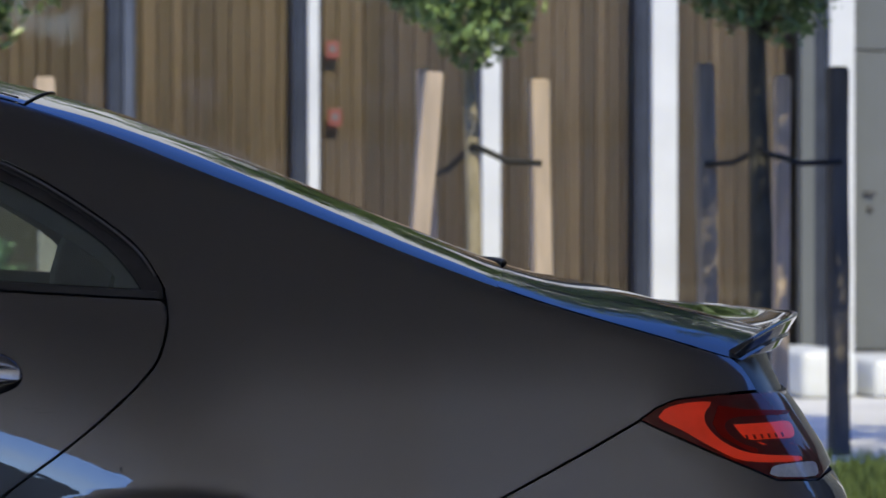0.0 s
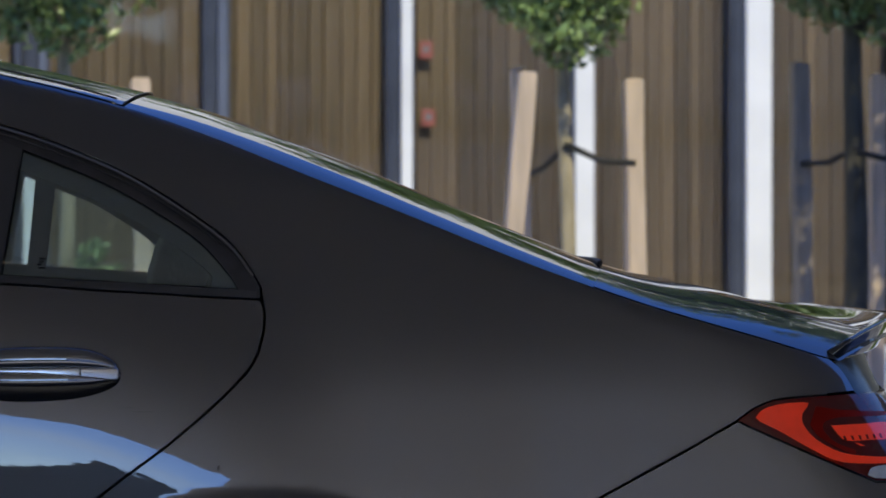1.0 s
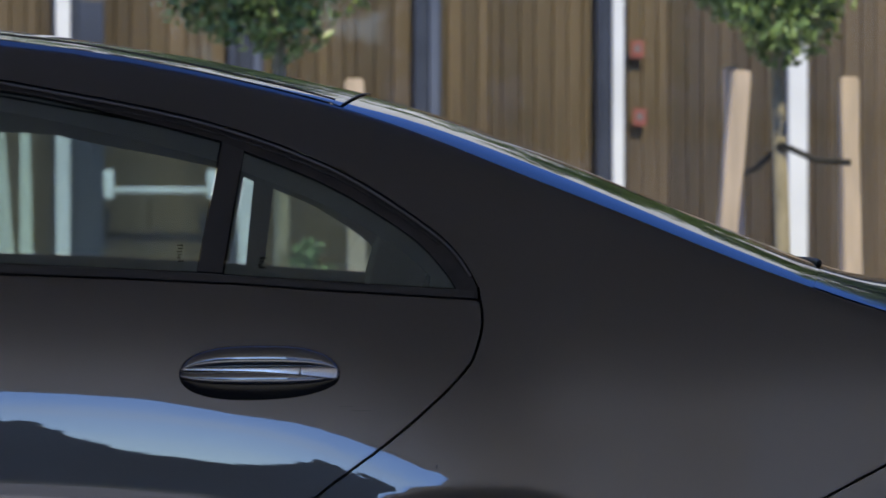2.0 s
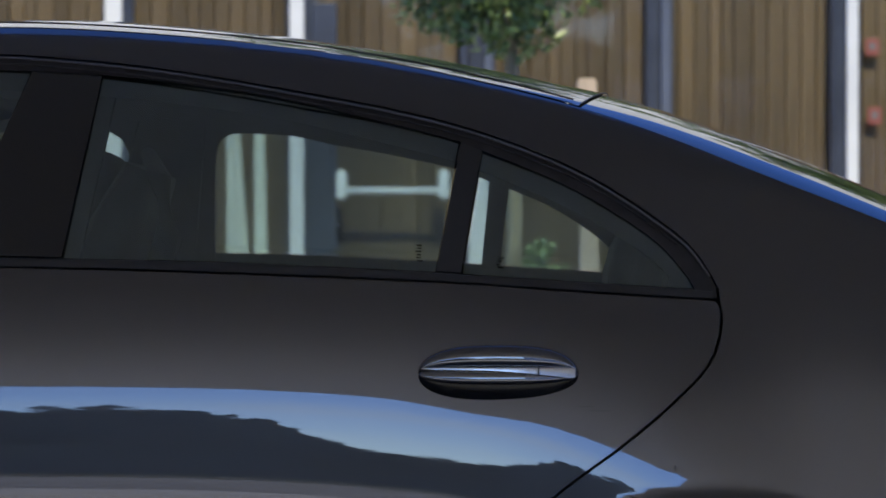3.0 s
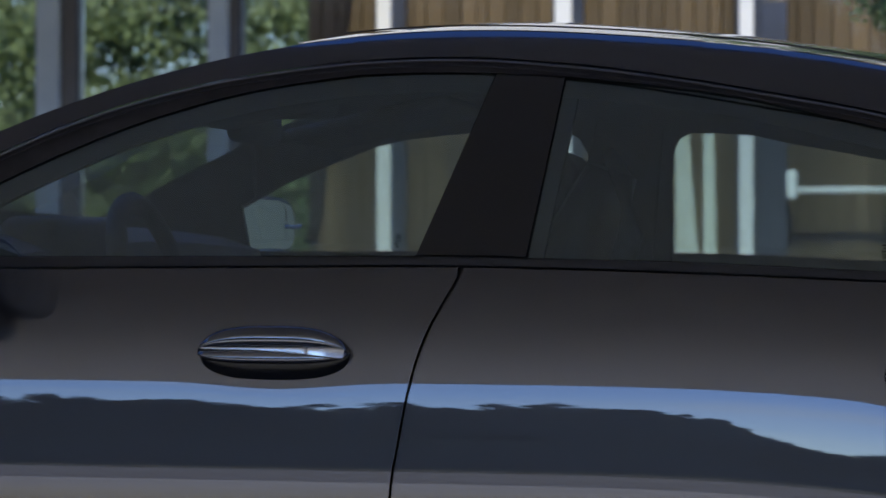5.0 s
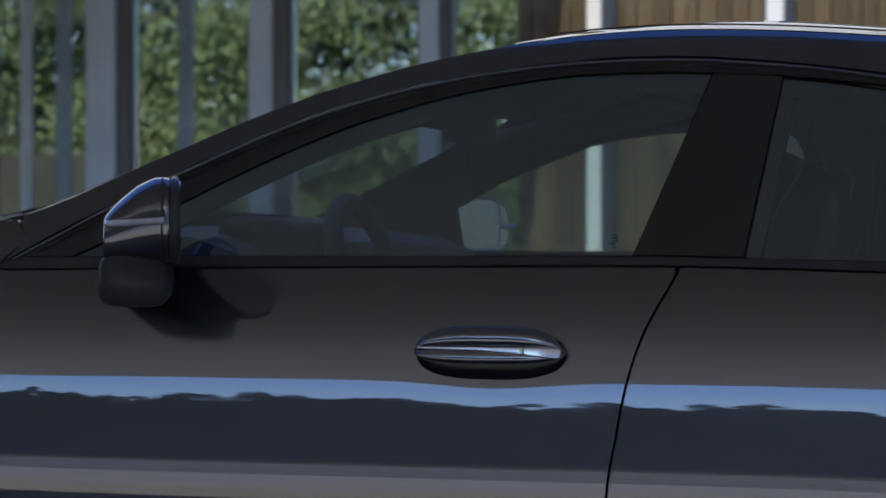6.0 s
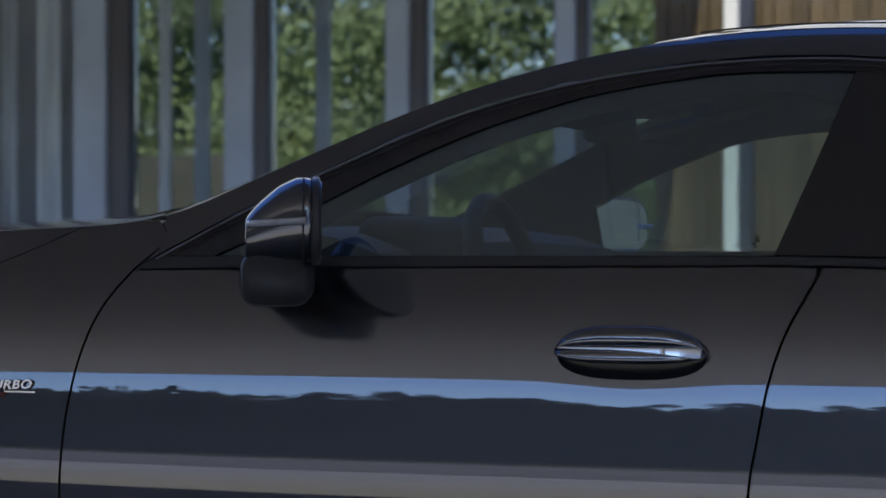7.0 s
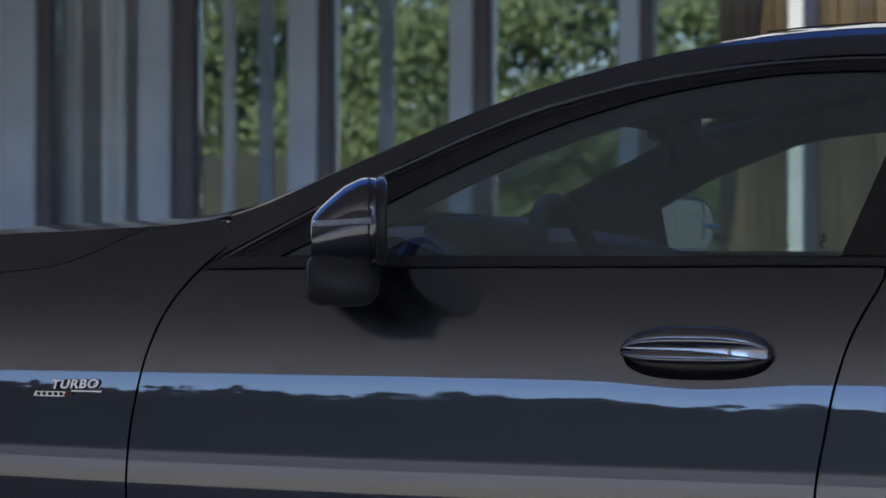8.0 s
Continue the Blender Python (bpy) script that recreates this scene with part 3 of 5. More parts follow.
# ---- the car's skin: y of the flank over length x (rearwards) and height z ----
MID_Y = 4.665
EDGE_X = [-3.20, -3.05, -2.85, -2.60, -2.30, -2.05, -1.90, -1.806, -1.714, -1.623, -1.532, -1.443, -1.353, -1.264, -1.174, -1.085, -0.995, -0.879, -0.756, -0.60, -0.403, -0.225, -0.049,
          0.157, 0.292, 0.420, 0.539, 0.623, 0.707, 0.793, 0.854, 0.924, 1.014, 1.107, 1.202, 1.25, 1.50]
EDGE_Z = [0.78, 0.86, 0.94, 0.995, 1.030, 1.043, 1.050, 1.062, 1.097, 1.139, 1.180, 1.221, 1.257, 1.287, 1.312, 1.331, 1.346, 1.358, 1.362, 1.357, 1.341, 1.319, 1.285,
          1.233, 1.186, 1.132, 1.085, 1.051, 1.016, 0.982, 0.959, 0.933, 0.906, 0.880, 0.852, 0.838, 0.80]


def fine(xs, zs, soft=0.045):
    """The smooth line through control points, at even steps, with its ripples ironed out."""
    p = spline(list(zip(xs, zs)), 10)
    g = np.arange(xs[0], xs[-1], 0.005)
    v = np.interp(g, [q[0] for q in p], [q[1] for q in p])
    n = int(3 * soft / 0.005)
    w = np.exp(-0.5 * (np.arange(-n, n + 1) * 0.005 / soft) ** 2)
    pad = np.concatenate([2 * v[0] - v[n:0:-1], v, 2 * v[-1] - v[-2:-n - 2:-1]])
    return g, np.convolve(pad, w / w.sum(), "valid")


EDGE = fine(EDGE_X, EDGE_Z)


def edge_z(x):
    return np.interp(x, EDGE[0], EDGE[1])


def step(a, b, x):
    t = np.clip((x - a) / (b - a), 0, 1)
    return t * t * (3 - 2 * t)


HAUNCH = fine([-1.0, -0.6, -0.35, -0.13, 0.06, 0.19, 0.28, 0.40, 0.6, 0.8, 1.0, 1.4, 1.8], [0, 0, 0.004, 0.02, 0.05, 0.105, 0.157, 0.20, 0.208, 0.205, 0.21, 0.17, 0.13], 0.07)


def lean(x, z):
    """How far the flank leans in, in degrees."""
    haunch = np.interp(x, HAUNCH[0], HAUNCH[1])
    rise = z - 0.848 + 0.25 * haunch
    low = np.clip(2.6 + 51 * (z - 0.69 + haunch) + 21 * (rise + np.hypot(rise, 0.03)), -9, 24)
    # flatter behind the rear door
    low = low + (np.interp(z, [0.3, 0.5, 0.62, 0.78, 0.84, 0.90, 0.97], [8, 12.2, 12.2, 12.4, 15.5, 19.5, 22.0]) - low) * step(0.27, 0.52, x)
    high = np.interp(z, [0.98, 1.03, 1.08, 1.15, 1.25, 1.30, 1.4], [15, 17, 21, 31, 36.5, 39, 41])
    a = np.where(z < 0.985, low, np.maximum(high, np.minimum(low, 24)))
    ez = edge_z(x)
    return a + (6 + 20 * step(-1.20, -0.85, x)) * step(ez - 0.03, ez + 0.012, z)


def rear_end(z):
    """How far back the rear corner reaches."""
    return np.interp(z, [0.3, 0.5, 0.61, 0.70, 0.767, 0.80, 0.85, 0.92], [1.49, 1.50, 1.480, 1.440, 1.398, 1.376, 1.352, 1.33])


def flank(x, z):
    x, z = np.asarray(x, float), np.asarray(z, float)
    y = 3.805 + 0.10 * (np.maximum(x - 0.35, 0) / 1.05) ** 2.3 + 0.05 * np.maximum(-1.5 - x, 0) ** 2
    y = y + 0.03 * step(-0.4, 0.5, x)
    n = 28
    dz = (z - 0.985) / n
    for k in range(n):
        y = y + np.tan(np.radians(lean(x, 0.985 + dz * (k + 0.5)))) * dz
    # rounded rear corner
    a = rear_end(z)
    q = np.clip((x - (a - 0.34)) / 0.34, 0, 0.9995)
    y = y + 0.30 * (1 - np.sqrt(1 - q ** 2.6))
    # shallow hollows behind the handles
    for hx, hz in ((-0.989, 0.845), (0.032, 0.82)):
        y = y + 0.0008 * np.exp(-((x - hx) / 0.10) ** 2 - ((z - hz) / 0.035) ** 2)
    # wheel-arch flares
    for wx in (0.34, -2.50):
        r = np.hypot((x - wx) * 0.82, z - 0.325)
        y = y - 0.020 * (1 - step(0.285, 0.348, r)) * step(0.2, 0.3, z)
    return y


# ---- skins cut from the flank ----
def inset(pts, d):
    """The closed outline drawn in by d."""
    n = len(pts)
    area = sum(pts[i][0] * pts[(i + 1) % n][1] - pts[(i + 1) % n][0] * pts[i][1] for i in range(n))
    sgn = 1 if area > 0 else -1
    out = []
    for i in range(n):
        a, b, c = np.array(pts[i - 1]), np.array(pts[i]), np.array(pts[(i + 1) % n])
        u, v = b - a, c - b
        u, v = u / (np.linalg.norm(u) + 1e-9), v / (np.linalg.norm(v) + 1e-9)
        nu, nv = np.array([-u[1], u[0]]), np.array([-v[1], v[0]])
        m = nu + nv
        k = max(np.dot(m, nu), 0.35)
        out.append(tuple(b + sgn * d * m / k))
    return out


def tidy(pts, least=0.004):
    """Drops points that lie closer together than least."""
    out = []
    for p in pts:
        if not out or math.dist(p, out[-1]) > least:
            out.append(tuple(p))
    while len(out) > 3 and math.dist(out[0], out[-1]) < least:
        out.pop()
    return out


def inside(px, pz, poly):
    r = np.zeros(px.shape, bool)
    for (x0, z0), (x1, z1) in zip(poly, poly[1:] + poly[:1]):
        if z0 != z1:
            r ^= ((z0 > pz) != (z1 > pz)) & (px < (x1 - x0) * (pz - z0) / (z1 - z0) + x0)
    return r


def far_from(px, pz, poly, d):
    k = np.ones(px.shape, bool)
    for (x0, z0), (x1, z1) in zip(poly, poly[1:] + poly[:1]):
        ux, uz = x1 - x0, z1 - z0
        t = np.clip(((px - x0) * ux + (pz - z0) * uz) / (ux * ux + uz * uz + 1e-12), 0, 1)
        k &= np.hypot(px - x0 - t * ux, pz - z0 - t * uz) > d
    return k


def skin(name, outline, mat, parent, label="", depth=0.0, gap=0.0022, grid=0.022, lip=0.012, far=False, surface=flank):
    """A shell over the closed outline (x, z), sunk by depth into the flank, with an edge turned in by lip; far: on the other side of the car."""
    poly = tidy(inset(tidy(outline), gap))
    xs, zs = [p[0] for p in poly], [p[1] for p in poly]
    gx, gz = np.meshgrid(np.arange(min(xs), max(xs), grid), np.arange(min(zs), max(zs), grid))
    gx, gz = gx.ravel(), gz.ravel()
    for wx in (0.34, -2.50):                              # closer points over the wheel flares
        if min(zs) < 0.68 and min(xs) < wx + 0.5 and max(xs) > wx - 0.5 and grid < 0.03:
            fx_, fz_ = np.meshgrid(np.arange(wx - 0.5, wx + 0.5, 0.009), np.arange(0.50, 0.70, 0.009))
            fr_ = np.hypot((fx_ - wx) * 0.82, fz_ - 0.325)
            k_ = (fr_ > 0.27) & (fr_ < 0.37)
            keep = ~((np.hypot((gx - wx) * 0.82, gz - 0.325) > 0.265) & (np.hypot((gx - wx) * 0.82, gz - 0.325) < 0.375) & (gz > 0.5))
            gx, gz = np.concatenate([gx[keep], fx_[k_]]), np.concatenate([gz[keep], fz_[k_]])
    ok = inside(gx, gz, poly) & far_from(gx, gz, poly, grid * 0.45)
    flat = [Vector(p) for p in poly] + [Vector((a, b)) for a, b in zip(gx[ok], gz[ok])]
    n = len(poly)
    verts, _, faces, *_ = delaunay_2d_cdt(flat, [], [list(range(n))], 1, 1e-6)
    x, z = np.array([v.x for v in verts]), np.array([v.y for v in verts])
    e = 0.002
    y = surface(x, z) + depth
    fx, fz = (surface(x + e, z) - surface(x - e, z)) / (2 * e), (surface(x, z + e) - surface(x, z - e)) / (2 * e)
    nor = np.stack([fx, -np.ones_like(fx), fz], 1)
    nor /= np.linalg.norm(nor, axis=1)[:, None]
    co = np.stack([x, y, z], 1)
    faces = [list(f) for f in faces]
    # orient outwards
    fixed = []
    for f in faces:
        a, b, c = (co[i] for i in f[:3])
        fixed.append(f if np.cross(b - a, c - a)[1] < 0 else f[::-1])
    count = {}
    for f in fixed:
        for i, j in zip(f, f[1:] + f[:1]):
            count[(i, j)] = 1
    rim = [(i, j) for i, j in count if (j, i) not in count]
    allco, allnor = list(map(tuple, co)), list(map(tuple, nor))
    for i, j in rim:
        a, b = co[i], co[j]
        t = b - a
        side = np.cross(t, (0, 1, 0))
        side = side / (np.linalg.norm(side) + 1e-9)
        k = len(allco)
        allco += [tuple(a), tuple(b), tuple(b + (0, lip, 0)), tuple(a + (0, lip, 0))]
        allnor += [tuple(-side)] * 4
        fixed.append([k, k + 3, k + 2, k + 1])
    if far:
        allco = [(a, 2 * MID_Y - b, c) for a, b, c in allco]
        allnor = [(a, -b, c) for a, b, c in allnor]
        fixed = [f[::-1] for f in fixed]
    me = bpy.data.meshes.new(name)
    me.from_pydata(allco, [], fixed)
    me.materials.append(mat)
    for f in me.polygons:
        f.use_smooth = True
    me.normals_split_custom_set_from_vertices(allnor)
    ob = new(name, me)
    ob.parent = parent
    ob.matrix_parent_inverse = parent.matrix_world.inverted()
    if label:
        tagged(ob, label)
    return ob


def sheet(name, fn, nu, nv, mat, parent, label="", flip=False):
    """A smooth sheet from fn(u, v), u and v from 0 to 1."""
    bm = bmesh.new()
    g = [[bm.verts.new(fn(i / nu, j / nv)) for j in range(nv + 1)] for i in range(nu + 1)]
    for i in range(nu):
        for j in range(nv):
            q = (g[i][j], g[i + 1][j], g[i + 1][j + 1], g[i][j + 1])
            bm.faces.new(q[::-1] if flip else q)
    return part(name, bm, mat, parent, label, smooth=True)


# ---- the car ----
SHUT_FRONT = [(-1.780, 1.026), (-1.837, 0.977), (-1.885, 0.915), (-1.914, 0.845), (-1.930, 0.772), (-1.940, 0.698), (-1.945, 0.60), (-1.94, 0.42), (-1.92, 0.27)]
SHUT_MID = [(-0.705, 0.997), (-0.714, 0.971), (-0.756, 0.888), (-0.779, 0.814), (-0.794, 0.731), (-0.807, 0.647), (-0.82, 0.45), (-0.82, 0.27)]
SHUT_REAR = [(0.356, 0.951), (0.361, 0.914), (0.355, 0.879), (0.337, 0.840), (0.284, 0.787), (0.214, 0.729), (0.111, 0.652), (0.02, 0.56), (-0.05, 0.44), (-0.07, 0.27)]
BELT = [(-1.842, 0.978), (-1.492, 0.982), (-1.031, 0.9855), (-0.714, 0.9865), (-0.381, 0.978), (-0.047, 0.964), (0.160, 0.950), (0.354, 0.938)]
SILL = [(-1.80, 1.000), (-1.361, 1.001), (-0.785, 1.002), (-0.614, 0.999), (-0.382, 0.994), (-0.060, 0.979), (-0.022, 0.976), (0.161, 0.964), (0.323, 0.954)]
TRIM = [(-1.818, 0.989), (-1.656, 1.076), (-1.521, 1.142), (-1.344, 1.221), (-1.165, 1.274), (-0.985, 1.303), (-0.851, 1.3125), (-0.745, 1.3130), (-0.665, 1.3085),
        (-0.530, 1.295), (-0.397, 1.275), (-0.265, 1.251), (-0.135, 1.226), (-0.023, 1.198), (0.080, 1.162), (0.164, 1.124), (0.247, 1.072), (0.312, 1.022), (0.343, 0.980), (0.357, 0.952)]
PANE = [(-1.70, 1.000), (-1.60, 1.046), (-1.507, 1.096), (-1.423, 1.139), (-1.335, 1.180), (-1.247, 1.215), (-1.114, 1.255), (-0.981, 1.279), (-0.880, 1.289), (-0.760, 1.2900), (-0.689, 1.2875),
        (-0.578, 1.281), (-0.440, 1.265), (-0.308, 1.245), (-0.177, 1.215), (-0.048, 1.182), (0.007, 1.162), (0.121, 1.115), (0.205, 1.068), (0.270, 1.022), (0.310, 0.976), (0.323, 0.954)]
WHEELS = [(-2.50, 0.325), (0.34, 0.325)]
LAMP = [(1.063, 0.755), (1.090, 0.773), (1.122, 0.785), (1.19, 0.790), (1.268, 0.791), (1.315, 0.789)] + [(float(rear_end(z)) - 0.004, z) for z in (0.785, 0.76, 0.73, 0.70, 0.67, 0.658)] + [(1.366, 0.655), (1.281, 0.661), (1.17, 0.707)]


def line_z(pts, x):
    p = spline(pts, 6)
    return float(np.interp(x, [q[0] for q in p], [q[1] for q in p]))


def cut(pts, a, b):
    """The stretch of a smooth line between lengths a and b (a below b), left to right."""
    p = [q for q in spline(pts, 6) if a < q[0] < b]
    return [(a, line_z(pts, a))] + p + [(b, line_z(pts, b))]


def arch(wx, a0, a1, r=0.312, n=20):
    return [(wx + r * math.cos(radians(a0 + (a1 - a0) * k / n)), 0.325 + r * math.sin(radians(a0 + (a1 - a0) * k / n))) for k in range(n + 1)]


car = thing("car", "dark grey metallic saloon car with glossy paint, parked on asphalt", "car")


def car_side(far):
    # doors, hung with their trim and handles
    front_shut, mid_shut, rear_shut = spline(SHUT_FRONT, 6), spline(SHUT_MID, 6), spline(SHUT_REAR, 6)
    lower = [q for q in front_shut if q[1] < 0.978]
    fd = cut(BELT, -1.838, -0.712) + [q for q in mid_shut if q[1] < 0.975] + lower[::-1]
    front_door = skin("front_door", fd, M_PAINT, car, "dark grey front door", far=far)
    rd = cut(BELT, -0.708, 0.352) + [q for q in rear_shut if q[1] < 0.932] + [q for q in mid_shut if q[1] < 0.975][::-1]
    rear_door = skin("rear_door", rd, M_PAINT, car, "dark grey rear door", far=far, grid=0.018)
    # fender with its wheel opening
    fender_top = [(-1.806, 1.060)] + [(x, float(edge_z(x)) + 0.001) for x in (-1.84, -1.88, -1.92, -1.95)] + [(-1.997, 1.027), (-2.035, 1.010), (-2.112, 0.984), (-2.223, 0.971), (-2.5, 0.945), (-2.9, 0.87), (-3.05, 0.80)]
    fe = fender_top[::1] + [(-3.08, 0.62), (-3.0, 0.35), (-2.87, 0.35)] + arch(-2.50, 165, 5)[:] + [(-2.12, 0.30)] + front_shut[::-1]
    skin("front_fender", fe, M_PAINT, car, "dark grey front fender", far=far)
    # rear quarter, pillar and roof rail in one pressing
    edge = [(x, float(edge_z(x))) for x in np.arange(-1.80, 1.232, 0.03)]
    q = spline(TRIM, 5)[::-1] + [(-1.79, 1.026)] + edge + [(1.233, 0.845), (1.248, 0.831), (1.260, 0.813), (1.270, 0.793)] + LAMP[4::-1]
    q += [(0.987, 0.714), (0.851, 0.643), (0.76, 0.58), (0.70, 0.42)] + arch(0.34, 10, 160) + [(0.0, 0.40)]
    q += [p for p in rear_shut if p[1] > 0.42][::-1]
    skin("side_panel", q, M_PAINT, car, "dark grey rear quarter and roof rail", far=far, grid=0.016)
    # rear bumper round the corner
    bump = [(1.063, 0.755), (1.17, 0.707), (1.281, 0.661), (1.366, 0.655)] + [(float(rear_end(z)) - 0.004, z) for z in np.arange(0.655, 0.30, -0.04)]
    bump += [(0.78, 0.30), (0.72, 0.42), (0.76, 0.58), (0.851, 0.643), (0.987, 0.714)]
    skin("rear_bumper", bump, M_PAINT, car, "dark grey rear bumper corner", far=far)
    # tail lamp, lens layers
    lamp = skin("tail_lamp", LAMP, M_DEEPRED, car, "red tail lamp in a smoked housing", far=far, grid=0.015, gap=0.001)
    arm = [(1.091, 0.760), (1.106, 0.773), (1.139, 0.780), (1.178, 0.780), (1.166, 0.765), (1.166, 0.748), (1.185, 0.726), (1.222, 0.707), (1.268, 0.699), (1.330, 0.693), (1.328, 0.686), (1.225, 0.692), (1.174, 0.713), (1.130, 0.738), (1.099, 0.753)]
    skin("light_guide", spline(arm, 4), M_RED, lamp, "bright red light guide", far=far, depth=-0.0015, gap=0, grid=0.012, lip=0.001)
    mid = [(1.190, 0.775), (1.235, 0.768), (1.33, 0.760), (1.325, 0.755), (1.225, 0.757), (1.197, 0.745), (1.215, 0.722), (1.25, 0.708), (1.24, 0.704), (1.192, 0.728), (1.177, 0.748)]
    skin("light_guide", spline(mid, 4), M_MIDRED, lamp, "deep red inner light guide", far=far, depth=-0.001, gap=0, grid=0.012, lip=0.0008)
    inner = [(1.212, 0.746), (1.27, 0.746), (1.325, 0.744), (1.328, 0.722), (1.28, 0.722), (1.236, 0.723), (1.222, 0.733)]
    skin("light_guide", spline(inner, 4), M_RED, lamp, "bright red light guide", far=far, depth=-0.0015, gap=0, grid=0.012, lip=0.001)
    for k in range(6):
        a = 1.232 + k * 0.014
        skin("lens_rib", [(a, 0.7235), (a + 0.004, 0.7235), (a + 0.002, 0.730), (a - 0.002, 0.730)], M_DEEPRED, lamp, far=far, depth=-0.0025, gap=0, grid=0.02, lip=0.001)
    skin("light_guide", [(1.25, 0.719), (1.325, 0.712), (1.325, 0.709), (1.26, 0.714)], M_RED, lamp, "thin red light line", far=far, depth=-0.0015, gap=0, grid=0.02, lip=0.001)
    clear = [(1.266, 0.671), (1.276, 0.682), (1.312, 0.684), (1.362, 0.682), (1.370, 0.672), (1.360, 0.661), (1.280, 0.666)]
    skin("reversing_lens", spline(clear, 3), M_REFLECTOR, lamp, "clear reversing lens", far=far, depth=-0.002, gap=0, grid=0.012, lip=0.001)
    # black window surround: strip above the panes, strip at the belt, pillar covers
    top = cut(TRIM, -1.81, 0.356) + [(0.356, 0.940), (0.323, 0.942), (0.323, 0.954)] + spline(PANE, 5)[::-1] + [(-1.78, 1.000)]
    skin("window_surround", top, M_RUBBER, car, "black window surround", far=far, depth=0.006, gap=0.0, grid=0.03, lip=0.02)
    belt_line = cut(BELT, -1.838, 0.350)
    skin("belt_trim", cut(SILL, -1.80, 0.323) + [(0.352, 0.951)] + belt_line[::-1], M_SATIN, car, "satin black belt trim", far=far, depth=-0.001, gap=0.0015, grid=0.03, lip=0.02)
    pil = [(-0.784, 1.003), (-0.688, 1.287), (-0.577, 1.280), (-0.614, 1.000)]
    skin("pillar_cover", pil, M_GLOSSBLACK, car, "gloss black centre pillar cover", far=far, depth=0.005, gap=0.001, grid=0.03)
    div = [(-0.060, 0.980), (-0.023, 1.176), (0.009, 1.163), (-0.023, 0.977)]
    skin("pane_divider", div, M_SATIN, rear_door, "black pane divider", far=far, depth=0.006, gap=0.0005, grid=0.03)
    # the panes
    g1 = cut(PANE, -1.695, -0.69) + [(-0.692, 1.287), (-0.783, 1.003)] + cut(SILL, -1.69, -0.79)[::-1]
    skin("window_pane", g1, M_CARGLASS, front_door, "tinted front side window", far=far, depth=0.010, gap=0.0, grid=0.04, lip=0.003)
    g2 = cut(PANE, -0.576, -0.026) + cut(SILL, -0.612, -0.061)[::-1]
    skin("window_pane", g2, M_CARGLASS, rear_door, "tinted rear side window", far=far, depth=0.010, gap=0.0, grid=0.04, lip=0.003)
    g3 = cut(PANE, 0.010, 0.320) + cut(SILL, -0.020, 0.320)[::-1]
    skin("window_pane", g3, M_CARGLASS, rear_door, "tinted quarter window", far=far, depth=0.010, gap=0.0, grid=0.04, lip=0.003)
    # inner linings round the windows
    if not far:
        low = [(x, z - 0.032) for x, z in spline(PANE, 5) if x > -1.62 and x < 0.29]
        skin("inner_trim", cut(TRIM, -1.70, 0.33) + [(0.33, 0.95), (0.285, 0.955)] + low[::-1], M_LINER, car, "dark inner window lining", depth=0.045, gap=0, grid=0.04, lip=0.02)
    skin("inner_trim", [(-0.79, 0.99), (-0.700, 1.27), (-0.562, 1.26), (-0.600, 0.985)], M_LINER, car, "dark inner pillar lining", far=far, depth=0.065, gap=0, grid=0.04, lip=0.02)
    if far:
        far_linings()
    # bright beads along the surround and the belt
    sy = (lambda y: 2 * MID_Y - y) if far else (lambda y: y)

    def on(x, z, d):
        return (x, sy(float(flank(x, z)) + d), z)
    bead = [on(x, z - 0.004, -0.001) for x, z in cut(TRIM, -1.80, 0.345)]
    part("trim_bead", tube(bead, 0.0022, 6), M_DARKCHROME, car, "thin dark metal bead", smooth=True)
    bead = [on(x, z - 0.013, -0.001) for x, z in cut(TRIM, -1.76, 0.30)]
    part("trim_bead", tube(bead, 0.0018, 6), M_RUBBER, car, "thin black seal", smooth=True)
    skin("pillar_foot", [(-1.97, 0.99), (-1.96, 1.036), (-1.86, 1.048), (-1.80, 1.056), (-1.70, 1.094), (-1.68, 1.04), (-1.80, 0.99)], M_PAINT, car, "dark grey pillar foot", far=far, depth=0.006, gap=0.0)
    # inner shell behind the gaps
    shell = [(-2.02, 0.30), (-2.02, 0.98), (-1.80, 0.985)] + cut(SILL, -1.78, 0.32) + [(0.40, 0.93), (1.24, 0.80), (1.10, 0.60), (0.78, 0.62)] + arch(0.34, 40, 150, 0.37) + [(-0.05, 0.30)]
    skin("inner_shell", shell, M_CABIN, car, "black inner body shell", far=far, depth=0.035, gap=0.004, grid=0.06)
    # handles
    for door, hx, hz, half, tag in ((front_door, -0.989, 0.856, 0.117, "f"), (rear_door, 0.032, 0.832, 0.117, "r")):
        hy = float(flank(hx, hz))
        slope = (float(flank(hx + 0.1, hz)) - float(flank(hx - 0.1, hz))) / 0.2

        def girth(u):
            return max(1 - abs(u) ** 3.0, 0.0) ** 0.5

        def grip(r0, r1, d0, d1, tip=0.0, hx=hx, hz=hz, hy=hy, half=half, slope=slope):
            """A lens-shaped bow: half long, from height r0 to r1, standing d0 to d1 proud."""
            rings = []
            for i in range(41):
                u = -math.cos(math.pi * i / 40) * 0.9995
                w = girth(u)
                ring = []
                for j in range(20):
                    a = j * math.tau / 20
                    yy = -(d0 + d1) / 2 - (d1 - d0) / 2 * math.cos(a) + tip * math.sin(a)
                    ring.append((hx + u * half, sy(hy + slope * u * half + yy * (0.45 + 0.55 * w)), hz + ((r0 + r1) / 2 + (r1 - r0) / 2 * math.sin(a)) * w))
                rings.append(ring)
            return ring_loft(rings)
        part("handle_bowl", grip(-0.058, 0.034, -0.010, 0.010), M_BOWL, door, "black recessed handle bowl", smooth=True)
